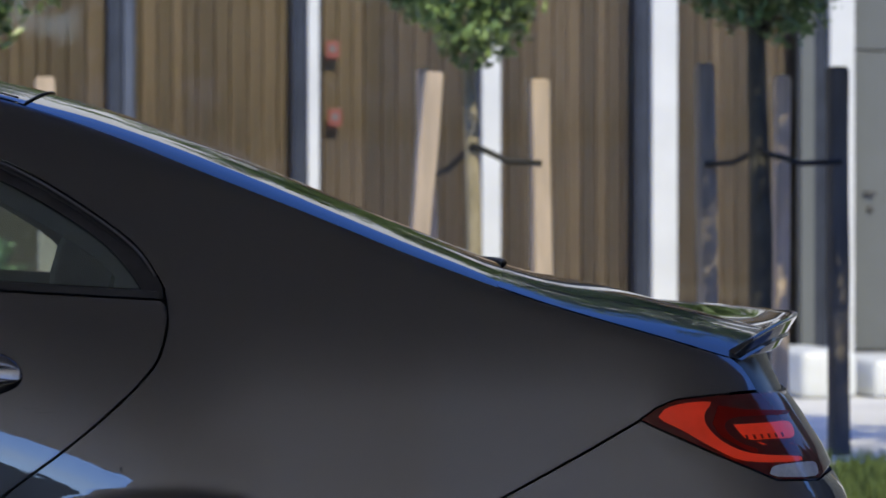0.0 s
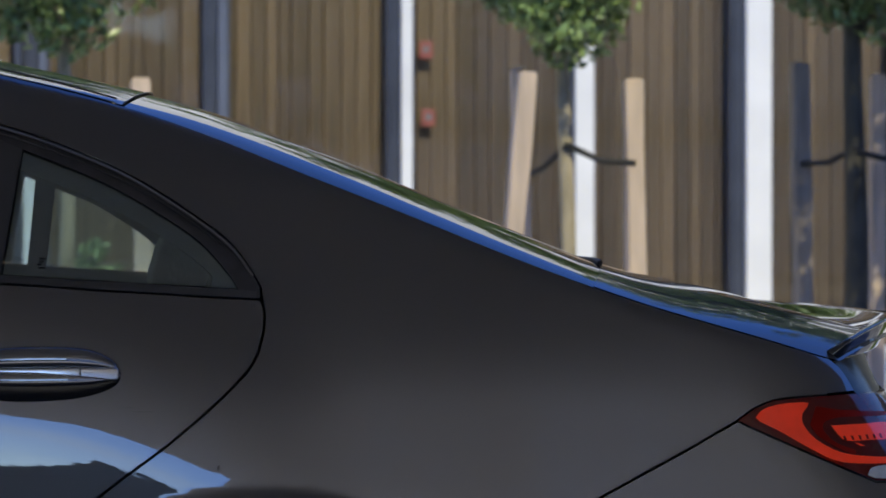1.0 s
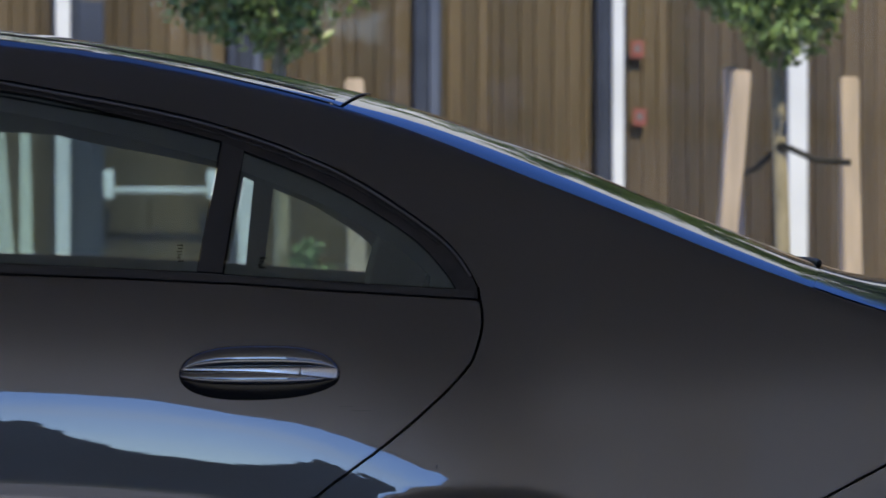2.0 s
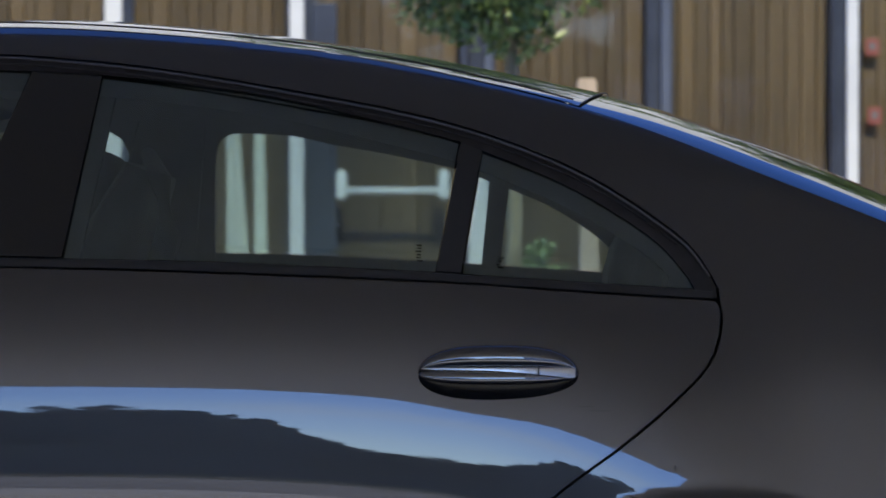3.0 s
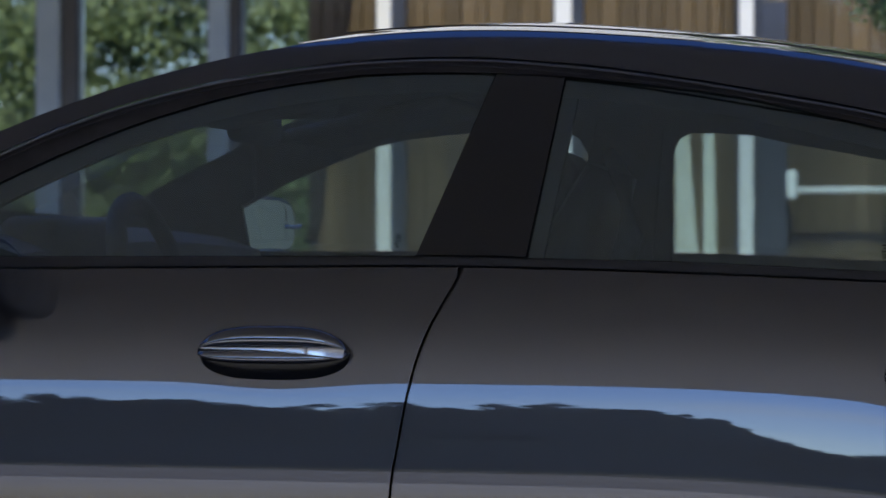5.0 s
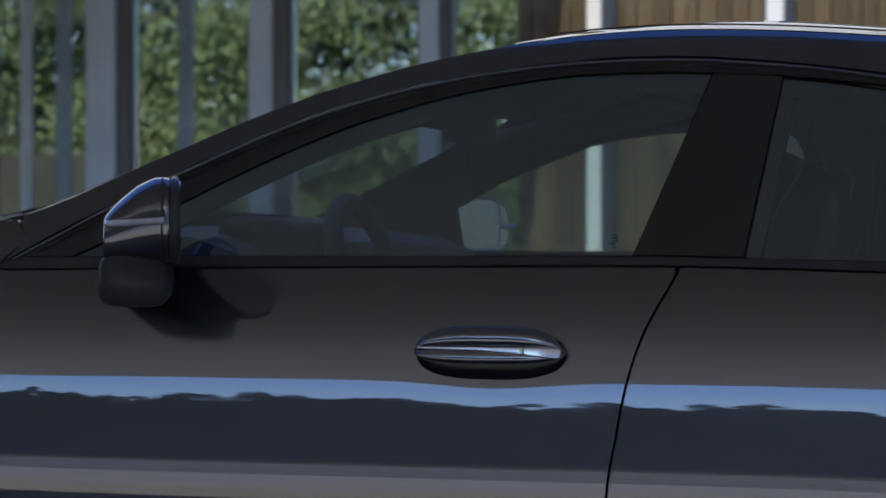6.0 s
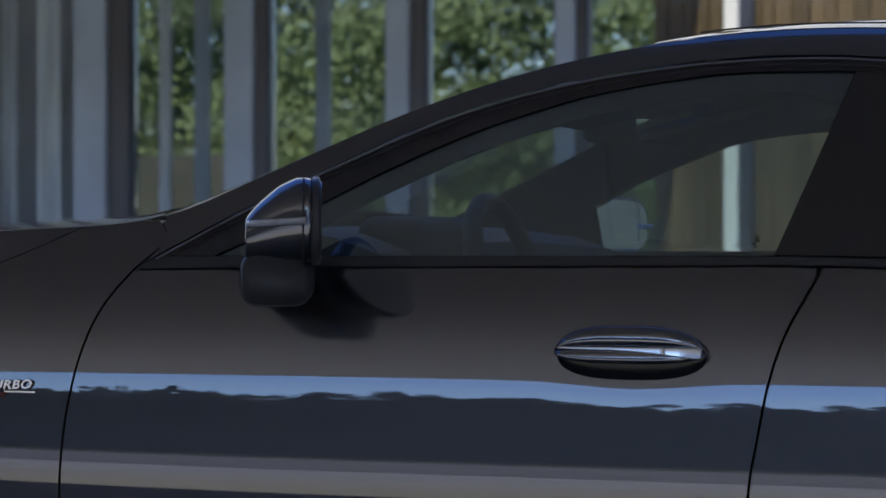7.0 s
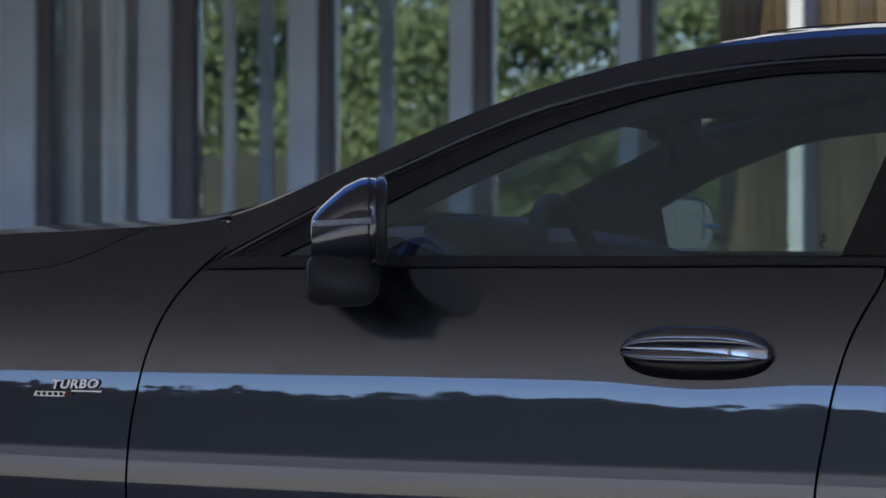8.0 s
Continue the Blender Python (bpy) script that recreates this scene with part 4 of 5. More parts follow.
        part("handle", grip(0.000, 0.042, 0.004, 0.034), M_HANDLE, door, "dark grey gloss door handle", smooth=True)
        part("grip", grip(-0.015, 0.013, 0.024, 0.0365, tip=0.004), M_HANDLE, door, "dark gloss underside of the handle", smooth=True)
        # bright strip on the bow, rounded, widening rearwards to its end cap
        for a0, a1, name in ((-0.97, 0.497, "handle_strip"), (0.503, 0.965, "handle_end_cap")):
            bm = bmesh.new()
            rows = []
            n = 28
            for i in range(n + 1):
                u = a0 + (a1 - a0) * i / n
                w = girth(u)
                soft = max((u - 0.90) / 0.065, 0) ** 2 * 0.004         # rounded end
                lo = 0.0065 - 0.0015 * (u + 1) - 0.0095 * max(u + 0.25, 0) ** 1.6
                hi = 0.0098 + 0.0010 * u
                lo, hi = lo + soft, hi - soft * 0.6
                row = []
                for k in range(7):
                    v = k / 6
                    bulge = 0.02 * (hi - lo) * (1 - (2 * v - 1) ** 2)
                    yy = -0.0375 * (0.45 + 0.55 * w) - 0.0010 - bulge + 0.15 * (hi - lo) * v
                    row.append(bm.verts.new((hx + u * half, sy(hy + slope * u * half + yy), hz + lo + (hi - lo) * v)))
                back = [bm.verts.new((r.co.x, r.co.y + (0.006 if not far else -0.006), r.co.z)) for r in (row[-1], row[0])]
                rows.append(row + back)
            for p, q in zip(rows, rows[1:]):
                for k in range(9):
                    bm.faces.new((p[k], q[k], q[(k + 1) % 9], p[(k + 1) % 9]))
            bm.faces.new(rows[0])
            bm.faces.new(rows[-1])
            bmesh.ops.recalc_face_normals(bm, faces=bm.faces)
            part(name, bm, M_CHROME, door, "bright metal strip" if "cap" not in name else "bright metal end cap", smooth=True)
    # door mirror
    mirror = part("door_mirror", mirror_cap(sy), M_PAINT, car, "dark grey door mirror with a lamp strip", smooth=True)
    mirror_bits(mirror, sy, far)
    return front_door, rear_door


def far_linings():
    """Linings round the windows of the far side, with rounded openings."""
    def lining(outline, label):
        skin("inner_trim", outline, M_LINER, car, label, far=True, depth=0.05, gap=0, grid=0.04, lip=0.02)
    roof = [(x, z + 0.06) for x, z in cut(TRIM, -1.45, 0.36)]
    lining(roof + [(0.36, 0.94), (0.306, 0.945), (0.303, 0.99), (0.296, 1.035), (0.282, 1.052), (0.175, 1.09), (0.070, 1.132), (0.029, 1.148), (0.008, 1.156), (-0.052, 1.177), (-0.184, 1.204), (-0.304, 1.225), (-0.377, 1.241),
                   (-0.44, 1.246), (-0.503, 1.247), (-0.518, 1.243), (-0.531, 1.235), (-0.540, 1.222), (-0.546, 1.205), (-0.552, 1.15), (-0.722, 1.165), (-0.727, 1.207), (-0.741, 1.236), (-0.772, 1.254), (-0.83, 1.259), (-0.90, 1.256), (-1.026, 1.247), (-1.107, 1.239), (-1.183, 1.224), (-1.334, 1.171), (-1.468, 1.117)],
           "dark roof lining over the windows")
    lining([(-0.552, 1.152), (-0.555, 1.08), (-0.560, 0.96), (-0.70, 0.96), (-0.722, 1.167)], "dark inner pillar lining")
    lining([(0.029, 1.150), (0.070, 1.134), (0.049, 0.95), (0.010, 0.95)], "dark inner window divider")
    lining([(-1.86, 1.062), (-1.76, 1.103), (-1.63, 1.161), (-1.488, 1.223), (-1.452, 1.25), (-1.468, 1.115), (-1.501, 1.099), (-1.492, 0.96), (-1.86, 0.96)], "dark inner windscreen pillar lining")


def ring_loft(rings, close=True):
    bm = bmesh.new()
    vs = [[bm.verts.new(p) for p in r] for r in rings]
    n = len(rings[0])
    for a, b in zip(vs, vs[1:]):
        for k in range(n):
            bm.faces.new((a[k], a[(k + 1) % n], b[(k + 1) % n], b[k]))
    if close:
        bm.faces.new(vs[0])
        bm.faces.new(vs[-1])
    bmesh.ops.recalc_face_normals(bm, faces=bm.faces)
    return bm


# The mirror head stands off the flank; its back is turned towards the driver
MY, MZ, TWIST = 3.685, 1.052, 0.40


def head_ring(x, low, top, wide, sy, power=0.62, n=40):
    ring = []
    for k in range(n):
        a = k * math.tau / n
        c, s_ = math.copysign(abs(math.cos(a)) ** power, math.cos(a)), math.copysign(abs(math.sin(a)) ** power, math.sin(a))
        dy = wide * c
        if sy(0):                                      # the passenger's mirror stands further forward
            dy *= 1.2
        ring.append((x - (0.05 if sy(0) else 0.0) - TWIST * dy, sy(MY + dy), (top + low) / 2 + (top - low) / 2 * s_))
    return ring


def mirror_size(u):
    """Length, low, high and half width of the head at u, from nose (0) to back (1)."""
    top = float(np.interp(u, [0, 0.06, 0.15, 0.3, 0.5, 0.75, 1.0], [1.062, 1.070, 1.080, 1.094, 1.110, 1.122, 1.122]))
    return -1.585 + 0.111 * u, 0.988 + 0.006 * (1 - u) ** 6, top, 0.058 + 0.037 * u


def mirror_cap(sy):
    return ring_loft([head_ring(*mirror_size(u), sy) for u in (0.0, 0.03, 0.08, 0.15, 0.25, 0.37, 0.5, 0.63, 0.76, 0.88, 0.97)])


def mirror_bits(mirror, sy, far):
    x, low, top, wide = mirror_size(1.0)
    part("mirror_frame", ring_loft([head_ring(x + d, low - g, top + g, wide + g, sy) for d, g in ((-0.002, -0.003), (0.001, 0.001), (0.010, 0.001), (0.013, -0.003))]), M_SATIN, mirror, "satin black rim", smooth=True)
    part("mirror_pane", ring_loft([head_ring(x + d, low + 0.006, top - 0.006, wide - 0.008, sy) for d in (0.0132, 0.0145)]), M_MIRROR, mirror, "mirror glass")
    strip = []
    for k in range(11):
        u = 0.04 + 0.86 * k / 10
        x, low, top, wide = mirror_size(u)
        strip.append((x + TWIST * wide, sy(MY - wide - 0.0005), MZ - 0.002 + 0.006 * u))
    part("indicator_strip", tube(strip, 0.0055, 8), M_REFLECTOR, mirror, "pale indicator lamp strip", smooth=True)
    seam = []
    for k in range(9):
        a = -1.25 + 2.5 * k / 8
        x, low, top, wide = mirror_size(0.86)
        seam.append((x + TWIST * wide * math.cos(a) ** 0.4, sy(MY - wide * math.cos(a) ** 0.45 - 0.0005), (low + top) / 2 + (top - low) / 2 * math.copysign(abs(math.sin(a)) ** 0.45, a)))
    part("cap_seam", tube(seam, 0.0014, 6), M_RUBBER, mirror, "black joint", smooth=True)
    # foot under the head, reaching back to the door
    rings = []
    for k in range(9):
        u = k / 8
        y = MY - 0.060 + 0.23 * u
        half = 0.060 - 0.010 * u
        mid = -1.515 - 0.07 * u
        lo = 0.922 + 0.012 * u
        hi = 1.006 - 0.010 * u
        if k == 0:
            half, lo, hi = half * 0.84, lo + 0.008, hi - 0.004
        rings.append([(mid + half * math.copysign(abs(math.cos(a)) ** 0.45, math.cos(a)), sy(y), (lo + hi) / 2 + (hi - lo) / 2 * math.copysign(abs(math.sin(a)) ** 0.45, math.sin(a))) for a in [j * math.tau / 24 for j in range(24)]])
    part("mirror_foot", ring_loft(rings), M_SATIN, mirror, "dark grey mirror foot", smooth=True)


car_side(False)
car_side(True)


# ---- roof, screens, boot lid and bonnet, lofted between the two roof edges ----
CROWN = fine([-2.10, -1.90, -1.70, -1.50, -1.30, -1.12, -1.00, -0.736, -0.589, -0.442, -0.344, -0.247, -0.054, 0.091, 0.245, 0.370, 0.515, 0.663, 0.812, 0.912, 0.990, 1.116, 1.22, 1.324, 1.50],
             [0.985, 1.055, 1.128, 1.202, 1.278, 1.345, 1.380, 1.404, 1.400, 1.387, 1.376, 1.362, 1.331, 1.301, 1.269, 1.230, 1.176, 1.113, 1.052, 1.011, 0.980, 0.961, 0.932, 0.902, 0.862])


def over(x, s, bow=0.0, power=3.0):
    """A point on the car's top: s runs from the near edge (0) over the middle (1) to the far edge (2)."""
    t = s if s <= 1 else 2 - s
    k = 1 - (1 - t) ** power
    xx = x + bow * k
    ez = float(edge_z(x))
    y0 = float(flank(x, ez))
    z = ez + (float(np.interp(xx, CROWN[0], CROWN[1])) - ez) * k
    y = y0 + (MID_Y - y0) * t
    return (xx, y if s <= 1 else 2 * MID_Y - y, z)


def top_sheet(name, x0, x1, mat, label, n=40, bow0=0.0, bow1=0.0, drop=0.0):
    def fn(u, v):
        t = 2 * v if v <= 0.5 else 2 - 2 * v
        t = t ** 1.7
        p = over(x0 + (x1 - x0) * u, t if v <= 0.5 else 2 - t, bow0 + (bow1 - bow0) * u)
        return (p[0], p[1], p[2] - drop)
    return sheet(name, fn, n, 48, mat, car, label)


top_sheet("roof", -1.02, 0.157, M_PAINT, "dark grey roof", 44, -0.02, 0.07)
top_sheet("rear_screen", 0.1585, 0.866, M_REARGLASS, "dark rear screen", 30, 0.07, 0.10, 0.002)
boot = top_sheet("boot_lid", 0.863, 1.252, M_PAINT, "dark grey boot lid", 20, 0.10, 0.25)
top_sheet("windscreen", -1.84, -1.03, M_SCREEN, "tinted windscreen", 30, -0.22, -0.02, 0.003)


def bonnet(u, v):
    x = -1.80 - 1.34 * u
    t = 2 * v if v <= 0.5 else 2 - 2 * v
    t = t ** 1.6
    ez = float(edge_z(x))
    k = 1 - (1 - t) ** 3
    y0 = float(flank(x, ez))
    y = y0 + (MID_Y - y0) * t
    return (x - 0.14 * k, y if v <= 0.5 else 2 * MID_Y - y, ez + 0.022 * k)


bonnet_top = sheet("bonnet", bonnet, 40, 36, M_PAINT, car, "dark grey bonnet", flip=True)
for far in (False, True):
    low = [(-1.95, float(edge_z(-1.95)) - 0.001), (-1.997, 1.027), (-2.035, 1.010), (-2.112, 0.984), (-2.223, 0.971), (-2.5, 0.945), (-2.9, 0.87), (-3.05, 0.80)]
    high = [(x, float(edge_z(x))) for x in np.arange(-3.10, -1.955, 0.04)]
    skin("bonnet_side", low + high, M_PAINT, bonnet_top, "", far=far, grid=0.02, gap=0.0008)
    seal = [(x, float(flank(x, z)) + 0.0005, z) for x, z in spline(low, 5)]
    part("bonnet_seal", tube([(a, 2 * MID_Y - b if far else b, c) for a, b, c in seal], 0.0026, 6), M_RUBBER, bonnet_top, "black bonnet joint", smooth=True)


def nose(u, v):
    x, y, z = bonnet(1.0, v)
    return (x - 0.10 * math.sin(u * 2.6), y, z - 0.48 * u)


sheet("front_bumper", nose, 10, 30, M_PAINT, car, "dark grey front bumper", flip=True)


def tail(u, v):
    z = 0.789 - 0.45 * u
    t = 2 * v if v <= 0.5 else 2 - 2 * v
    a = float(rear_end(z)) - 0.004
    y0 = float(flank(a, z))
    return (a + 0.05 * (1 - (1 - t) ** 2), y0 + (MID_Y - y0) * t if v <= 0.5 else 2 * MID_Y - (y0 + (MID_Y - y0) * t), z)


sheet("tail_panel", tail, 14, 20, M_PAINT, car, "dark grey tail panel")


def boot_face(u, v):
    t = 2 * v if v <= 0.5 else 2 - 2 * v
    t = t ** 1.5
    x0, y0, z0 = over(1.236, t, 0.20)
    yb = float(flank(1.270, 0.793))
    xb = 1.274 + 0.142 * (1 - (1 - t) ** 5)
    w = u ** 1.3
    x, z = x0 + (xb - x0) * w, (z0 - 0.004) + (0.787 - z0 + 0.004) * u
    y = (y0 + (MID_Y - y0) * 0) * (1 - u) + (yb + (MID_Y - yb) * t) * u
    return (x, y if v <= 0.5 else 2 * MID_Y - y, z)


sheet("boot_face", boot_face, 14, 48, M_FACE, boot, "gloss black boot lid face")


def deck():
    """The narrow ledge under the boot lid's face, over the lamps."""
    bm = bmesh.new()
    half = []
    for x in np.linspace(1.262, float(rear_end(0.787)) - 0.006, 12):
        half.append((x, float(flank(x, 0.787)) + 0.002))
    end = half[-1]
    for k in range(1, 8):
        t = k / 8
        half.append((end[0] + 0.012 * (1 - (1 - t) ** 2), end[1] + (MID_Y - end[1]) * t))
    ring = half + [(x, 2 * MID_Y - y) for x, y in reversed(half)]
    top = [bm.verts.new((x, y, 0.7865)) for x, y in ring]
    low = [bm.verts.new((x, y, 0.775)) for x, y in ring]
    bm.faces.new(top)
    bm.faces.new(low[::-1])
    for k in range(len(ring)):
        j = (k + 1) % len(ring)
        bm.faces.new((top[k], low[k], low[j], top[j]))
    bmesh.ops.recalc_face_normals(bm, faces=bm.faces)
    return bm


part("ledge", deck(), M_FACE, car, "gloss black ledge over the tail lamps")


def spoiler():
    """A lip along the boot's trailing edge, thin and swept up."""
    prof = [(-0.13, -0.003), (-0.08, 0.001), (-0.045, 0.008), (-0.018, 0.020), (0.000, 0.030), (0.010, 0.034), (0.015, 0.032), (0.013, 0.026), (0.004, 0.012), (-0.008, -0.006), (-0.018, -0.022), (-0.028, -0.028), (-0.05, -0.028)]
    rings = []
    n = 72
    for i in range(n + 1):
        s = 0.0 + 2.0 * i / n
        x, y, z = over(1.252, s, 0.25)
        t = min(s, 2 - s)
        grow = 0.75 + 0.25 * min(t / 0.3, 1)
        rings.append([(x + dx * grow, y, z + dz * grow + 0.004) for dx, dz in prof])
    return ring_loft(rings)


part("spoiler", spoiler(), M_GLOSSBLACK, boot, "gloss black boot lip spoiler", smooth=True)
seam = [over(0.158, 0.012 + 1.976 * k / 80, 0.07) for k in range(81)]
part("roof_seam", tube([(x, y, z + 0.001) for x, y, z in seam], 0.0012, 6), M_RUBBER, car, "black screen seal", smooth=True)
seam = [over(0.861, 0.28 + 1.44 * k / 80, 0.10) for k in range(81)]
part("screen_seal", tube([(x + 0.004, y, z + 0.001) for x, y, z in seam], 0.0045, 6), M_RUBBER, car, "black screen seal", smooth=True)
for far in (False, True):
    ditch = [(x, float(flank(x, edge_z(x))) + 0.015, float(edge_z(x)) + 0.0085) for x in np.arange(-0.95, 0.155, 0.05)]
    ditch = [(a, 2 * MID_Y - b if far else b, c) for a, b, c in ditch]
    part("roof_strip", tube(ditch, 0.0016, 6), M_RUBBER, car, "black roof ditch strip", smooth=True)


# ---- wheels ----
def wheel(x, y):
    bm = bmesh.new()
    prof = [(0.20, -0.10), (0.225, -0.112), (0.285, -0.112), (0.300, -0.09), (0.306, -0.05), (0.306, 0.05), (0.300, 0.09), (0.285, 0.112), (0.225, 0.112), (0.20, 0.10)]
    rings = [[(x + r * math.cos(a), y + d, 0.306 + r * math.sin(a)) for a in [k * math.tau / 40 for k in range(40)]] for r, d in prof + prof[:1]]
    bm.free()
    t = part("wheel", ring_loft(rings, False), M_TYRE, car, "black tyre on an alloy rim", smooth=True)
    bm = tube([(x, y - 0.07, 0.306), (x, y + 0.07, 0.306)], 0.06, 20)
    for k in range(5):
        a = k * math.tau / 5
        tube([(x + 0.05 * math.cos(a), y - 0.075 * math.copysign(1, MID_Y - y), 0.306 + 0.05 * math.sin(a)), (x + 0.20 * math.cos(a), y - 0.09 * math.copysign(1, MID_Y - y), 0.306 + 0.20 * math.sin(a))], [0.035, 0.022], 8, bm)
    part("rim", bm, M_RIM, t, "five-spoke alloy rim", smooth=True)


for wx, wz in WHEELS:
    wheel(wx, 3.90)
    wheel(wx, 2 * MID_Y - 3.90)


# ---- the cabin ----
part("cabin_floor", box(-1.9, 0.9, 3.95, 5.38, 0.28, 0.34, 0.02), M_CABIN, car)
part("firewall", box(-2.02, -1.92, 3.90, 5.43, 0.34, 0.96, 0.02), M_CABIN, car)
part("parcel_shelf", box(0.30, 0.90, 3.98, 5.35, 0.90, 0.925, 0.008), M_CABIN, car)


def liner(u, v):
    p = over(-1.17 + 1.45 * u, 0.10 + 1.8 * v, 0.03)
    return (p[0], p[1], p[2] - 0.045)


sheet("headliner", liner, 24, 20, M_LINER, car, "grey headliner")


def dash():
    rings = []
    for y in np.linspace(3.93, 5.40, 13):
        b = 0.012 * math.cos((y - MID_Y) * 3)
        rings.append([(-1.95, y, 0.70), (-1.95, y, 0.990 + b), (-1.74, y, 1.040 + b), (-1.54, y, 1.038 + b), (-1.46, y, 1.01 + b), (-1.42, y, 0.90), (-1.46, y, 0.70)])
    return ring_loft(rings)


part("dashboard", dash(), M_CABIN, car, "black dashboard", smooth=False)


def torus(c, r, tr, tilt, bm=None):
    bm = bm or bmesh.new()
    m = Matrix.Translation(c) @ Matrix.Rotation(radians(tilt), 4, "Y")
    rings = []
    for i in range(37):
        a = i * math.tau / 36
        rings.append([bm.verts.new(m @ Vector(((tr * math.cos(b)), (r + tr * math.sin(b)) * math.cos(a), (r + tr * math.sin(b)) * math.sin(a)))) for b in [k * math.tau / 10 for k in range(10)]])
    for p, n in zip(rings, rings[1:]):
        for k in range(10):
            bm.faces.new((p[k], p[(k + 1) % 10], n[(k + 1) % 10], n[k]))
    return bm


wheel_bm = torus((-1.335, 4.27, 0.922), 0.176, 0.017, -15)
tube([(-1.335, 4.11, 0.922), (-1.35, 4.27, 0.917), (-1.335, 4.43, 0.922)], 0.02, 8, wheel_bm)
tube([(-1.52, 4.27, 0.85), (-1.35, 4.27, 0.917)], 0.045, 10, wheel_bm)
part("steering_wheel", wheel_bm, M_CABIN, car, "black steering wheel", smooth=True)
part("instrument_hood", box(-1.56, -1.44, 4.08, 4.46, 0.95, 1.066, 0.03, 3), M_CABIN, car, "black instrument hood", smooth=True)
part("rear_view_mirror", box(-1.285, -1.245, 4.52, 4.80, 1.205, 1.275, 0.018, 3), M_CABIN, car, "black rear-view mirror", smooth=True)
part("mirror_stem", tube([(-1.27, 4.67, 1.26), (-1.30, 4.67, 1.30)], 0.012, 8), M_CABIN, car)
part("sensor_housing", box(-1.29, -1.12, 4.58, 4.75, 1.255, 1.315, 0.02, 3), M_CABIN, car, "black sensor housing at the windscreen", smooth=True)
for vy in (4.02, 4.86):                                # folded sun visors under the roof lining
    bm = box(-0.17, 0.17, 0.0, 0.44, -0.013, 0.013, 0.011, 3)
    bm.transform(Matrix.Translation((-1.10, vy, 1.262 if vy > 4.5 else 1.268)) @ Matrix.Rotation(radians(-12), 4, "Y"))
    part("sun_visor", bm, M_LINER, car, "dark folded sun visor", smooth=True)


def seat(y, x, wide, back=0.64, tall=False):
    """Cushion, raked backrest and headrest, all rounded."""
    def slab(c0, c1, w0, w1, t0, t1, n=9):
        rings = []
        d = (Vector(c1) - Vector(c0)).normalized()
        nrm = Vector((d.z, 0, -d.x))
        for i in range(n + 1):
            u = i / n
            k = min(1, (math.sin(math.pi * min(max(u, 0.02), 0.98))) ** 0.35)
            c = Vector(c0).lerp(Vector(c1), u)
            w, t = (w0 + (w1 - w0) * u) * (0.75 + 0.25 * k), (t0 + (t1 - t0) * u) * (0.45 + 0.55 * k)
            rings.append([tuple(c + Vector((0, 1, 0)) * w * math.copysign(abs(math.cos(a)) ** 0.55, math.cos(a)) + nrm * t * math.copysign(abs(math.sin(a)) ** 0.7, math.sin(a))) for a in [j * math.tau / 20 for j in range(20)]])
        return ring_loft(rings)
    s = part("seat", slab((x - 0.48, y, 0.56), (x - 0.02, y, 0.52), wide * 0.95, wide, 0.07, 0.08), M_SEAT, car, "dark leather seat", smooth=True)
    part("backrest", slab((x - 0.03, y, 0.52), (x + 0.24, y, 0.52 + back), wide, wide * 0.82, 0.075, 0.05), M_SEAT, s, "dark leather backrest", smooth=True)
    return s


for sy0 in (4.27, 5.06):
    ahead = 0.0 if sy0 < 4.5 else -0.11               # the passenger seat stands further forward
    s = seat(sy0, -0.78 + ahead, 0.25, 0.62)
    bm = box(-0.060, 0.060, -0.13, 0.13, -0.075, 0.085, 0.05, 4)
    bm.transform(Matrix.Translation((-0.650 + ahead, sy0, 1.093)) @ Matrix.Rotation(radians(14), 4, "Y"))
    part("headrest", bm, M_SEAT, s, "dark headrest", smooth=True)
    for off in (-0.07, 0.07):
        part("headrest_post", tube([(-0.63 + ahead, sy0 + off, 1.00), (-0.645 + ahead, sy0 + off, 1.10)], 0.006, 8), M_SATIN, s)
    # piped outer edge of the backrest
    part("bolster", tube([(-0.62 + ahead, sy0 - 0.235, 0.62), (-0.52 + ahead, sy0 - 0.232, 0.92), (-0.485 + ahead, sy0 - 0.222, 1.03), (-0.50 + ahead, sy0 - 0.19, 1.12), (-0.53 + ahead, sy0 - 0.12, 1.165)], [0.03, 0.028, 0.022, 0.018, 0.012], 10), M_SEAT, s, "leather side bolster", smooth=True)
bench = seat(MID_Y, 0.11, 0.62, 0.44)
for sy0, back in ((4.28, 0.0), (MID_Y, 0.07), (5.05, 0.09)):
    bm = box(-0.045, 0.045, -0.12, 0.12, -0.065, 0.065, 0.042, 4)
    bm.transform(Matrix.Translation((0.264 + back, sy0, 0.982)) @ Matrix.Rotation(radians(16), 4, "Y"))
    part("headrest", bm, M_SEAT, bench, "dark rear headrest", smooth=True)


# ---- badge: a word that can be read, and a small unreadable plate ----
def on_flank(x, z, d=0.0):
    return Vector((x, float(flank(x, z)) - d, z))


turbo = bpy.data.curves.new("badge_word", "FONT")
turbo.body, turbo.size, turbo.extrude, turbo.shear = "TURBO", 0.0205, 0.0012, 0.25
turbo.space_character, turbo.offset, turbo.bevel_depth = 1.12, 0.0003, 0.0007
tmp = new("badge_word", turbo)
bpy.context.view_layer.update()
me = bpy.data.meshes.new_from_object(tmp)
bpy.data.objects.remove(tmp)
a, b = on_flank(-2.091, 0.7795, 0.0022), on_flank(-2.011, 0.7825, 0.0022)
xa = (b - a).normalized() * 1.24
up = ((on_flank(-2.04, 0.80) - on_flank(-2.04, 0.77)).normalized() + Vector((0, -0.15, 0))).normalized()
za = xa.cross(up).normalized()
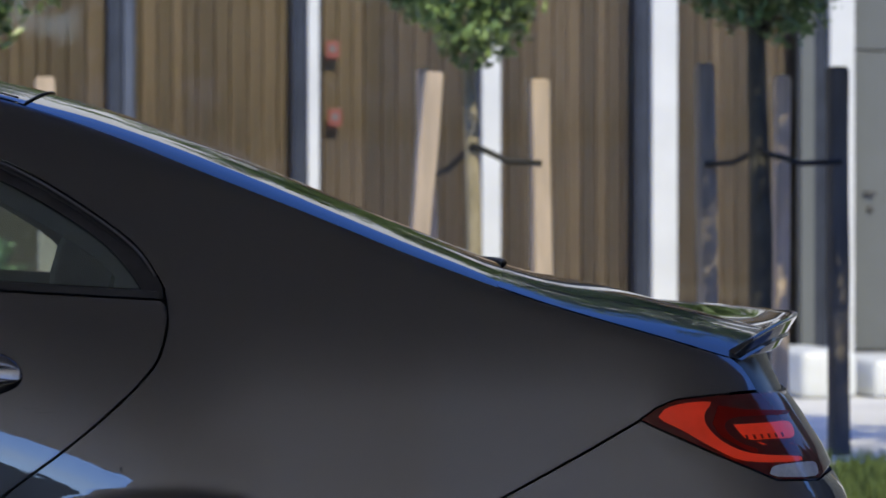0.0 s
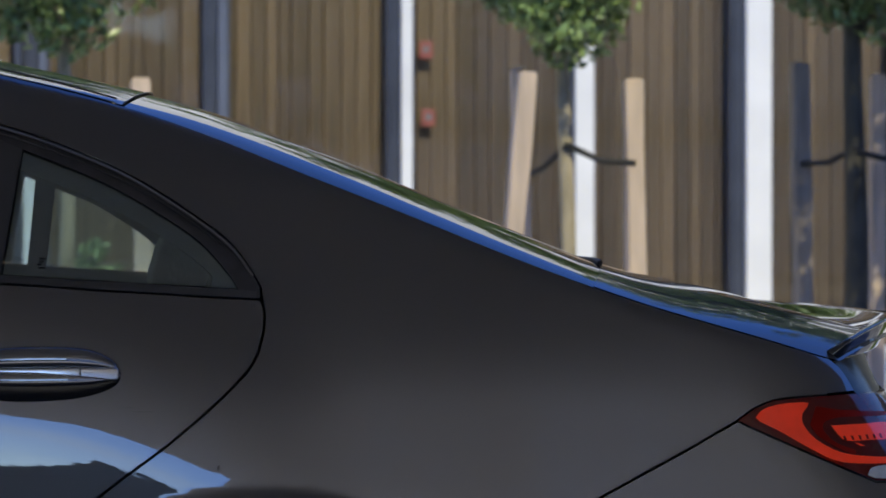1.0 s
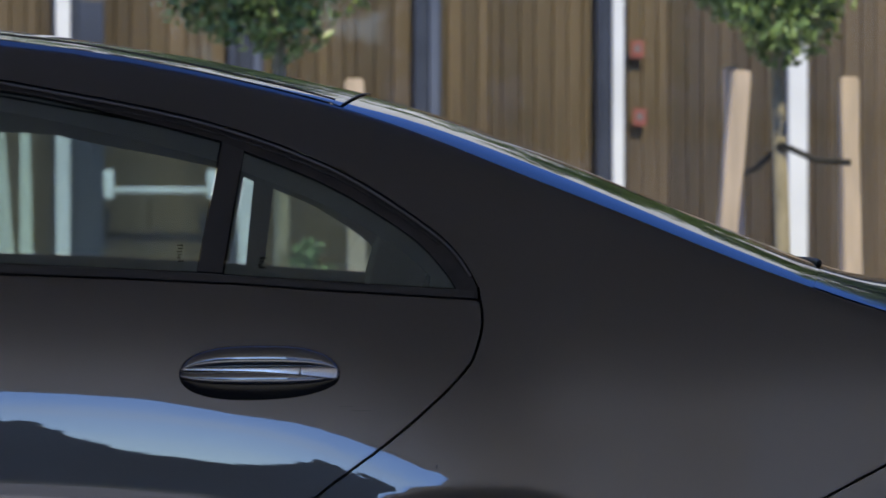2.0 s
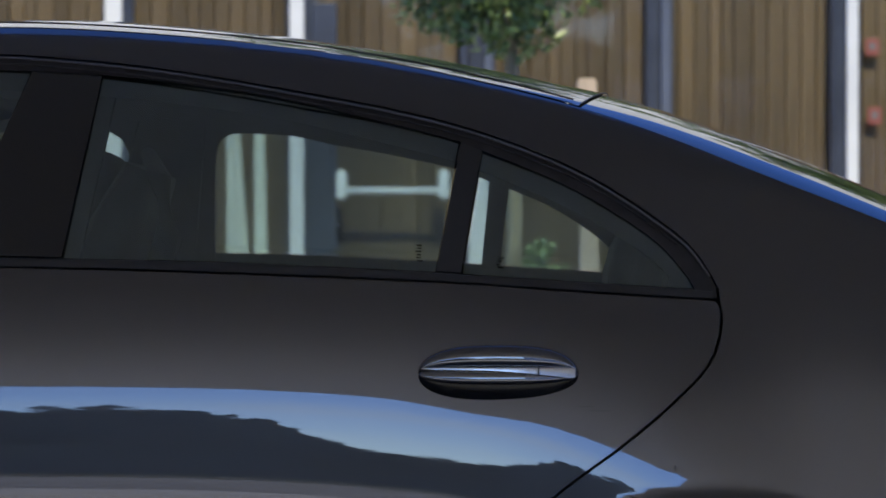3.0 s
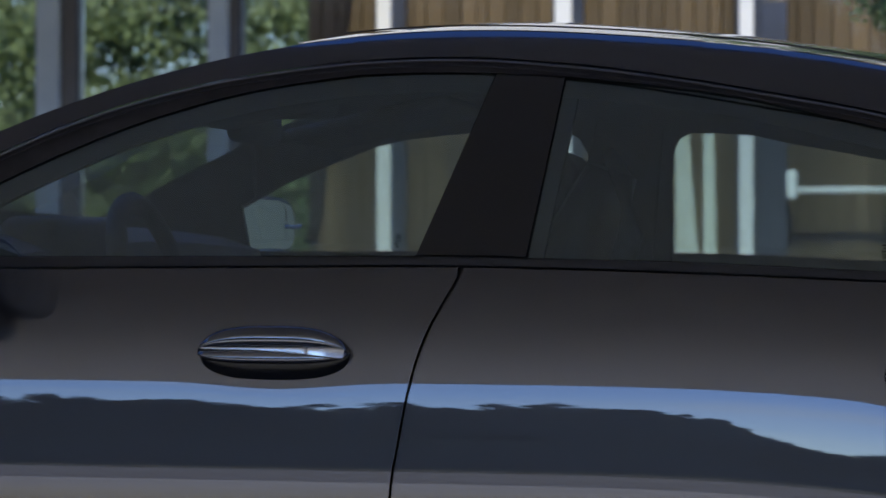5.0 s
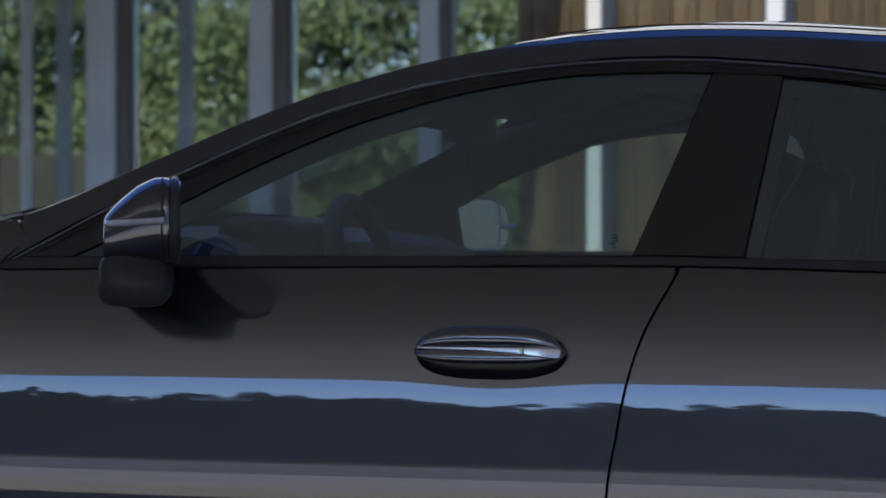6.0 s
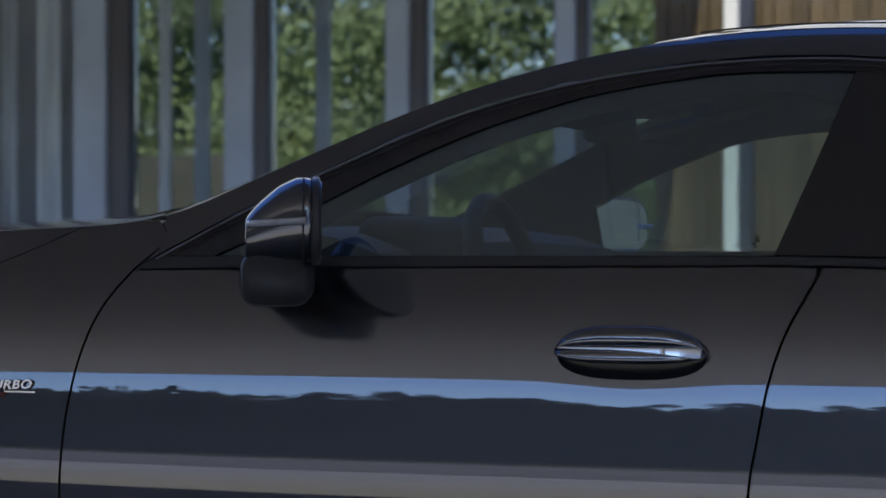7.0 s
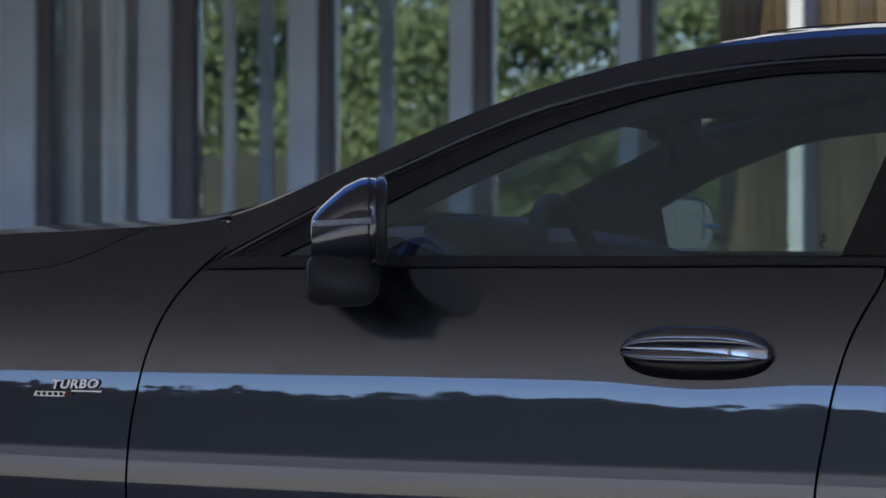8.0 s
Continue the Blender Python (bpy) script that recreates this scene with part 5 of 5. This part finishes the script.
me.transform(Matrix(((xa[0], up[0], za[0], a[0]), (xa[1], up[1], za[1], a[1]), (xa[2], up[2], za[2], a[2]), (0, 0, 0, 1))))
me.materials.clear()
me.materials.append(M_SILVER)
word = new("badge", me)
word.parent = car
tagged(word, "silver lettered badge")


def flank_bar(name, x0, x1, z0, z1, mat, d=0.002, parent=car, label="", lean_=0.0):
    bm = bmesh.new()
    vs = []
    for dd in (0.0, d):
        vs.append([bm.verts.new(on_flank(x, z, dd + (0.15 * (z - z0) if dd else 0))) for x, z in ((x0, z0), (x1, z0), (x1 + lean_, z1), (x0 + lean_, z1))])
    bm.faces.new(vs[1])
    for k in range(4):
        bm.faces.new((vs[0][k], vs[0][(k + 1) % 4], vs[1][(k + 1) % 4], vs[1][k]))
    bmesh.ops.recalc_face_normals(bm, faces=bm.faces)
    return part(name, bm, mat, parent, label)


flank_bar("badge_line", -2.052, -1.994, 0.7755, 0.7778, M_SILVER, 0.002, word)
flank_bar("badge_plate", -2.125, -2.062, 0.7665, 0.775, M_SILVER, 0.0015, word, "small silver badge plate", 0.004)
flank_bar("badge_plate", -2.066, -2.052, 0.767, 0.7755, M_SIGNRED, 0.002, word, "small red badge tip", 0.004)
for k in range(5):
    flank_bar("badge_mark", -2.118 + k * 0.011, -2.111 + k * 0.011, 0.7685, 0.7735, M_BAR, 0.0022, word)


# small dark print in the corners of the panes
def pane_marks(x0, z0, n):
    for k in range(n):
        w = 0.0015 + 0.0035 * random.random()
        bm = bmesh.new()
        x, z = x0 + random.uniform(-0.003, 0.003), z0 + k * 0.0046
        p = [Vector((xx, float(flank(xx, zz)) + 0.0085, zz)) for xx, zz in ((x - w, z), (x + w, z), (x + w, z + 0.0014), (x - w, z + 0.0014))]
        bm.faces.new([bm.verts.new(q) for q in p])
        bmesh.ops.solidify(bm, geom=list(bm.faces), thickness=0.0006)
        part("glass_print", bm, M_BAR, car)


pane_marks(-0.085, 0.995, 6)
pane_marks(-0.815, 1.015, 5)
pane_marks(0.035, 0.985, 4)

# hairline scratches and a small chip in the paint behind the rear handle
flank_bar("scratch", 0.150, 0.172, 0.7835, 0.7842, M_BAR, 0.0003, car, "fine dark scratch", -0.004)
flank_bar("scratch", 0.168, 0.196, 0.7775, 0.7783, M_BAR, 0.0003, car, "fine dark scratch", -0.004)
flank_bar("paint_chip", 0.2855, 0.2885, 0.694, 0.701, M_RUBBER, 0.0003, car, "small dark chip in the paint", 0.001)
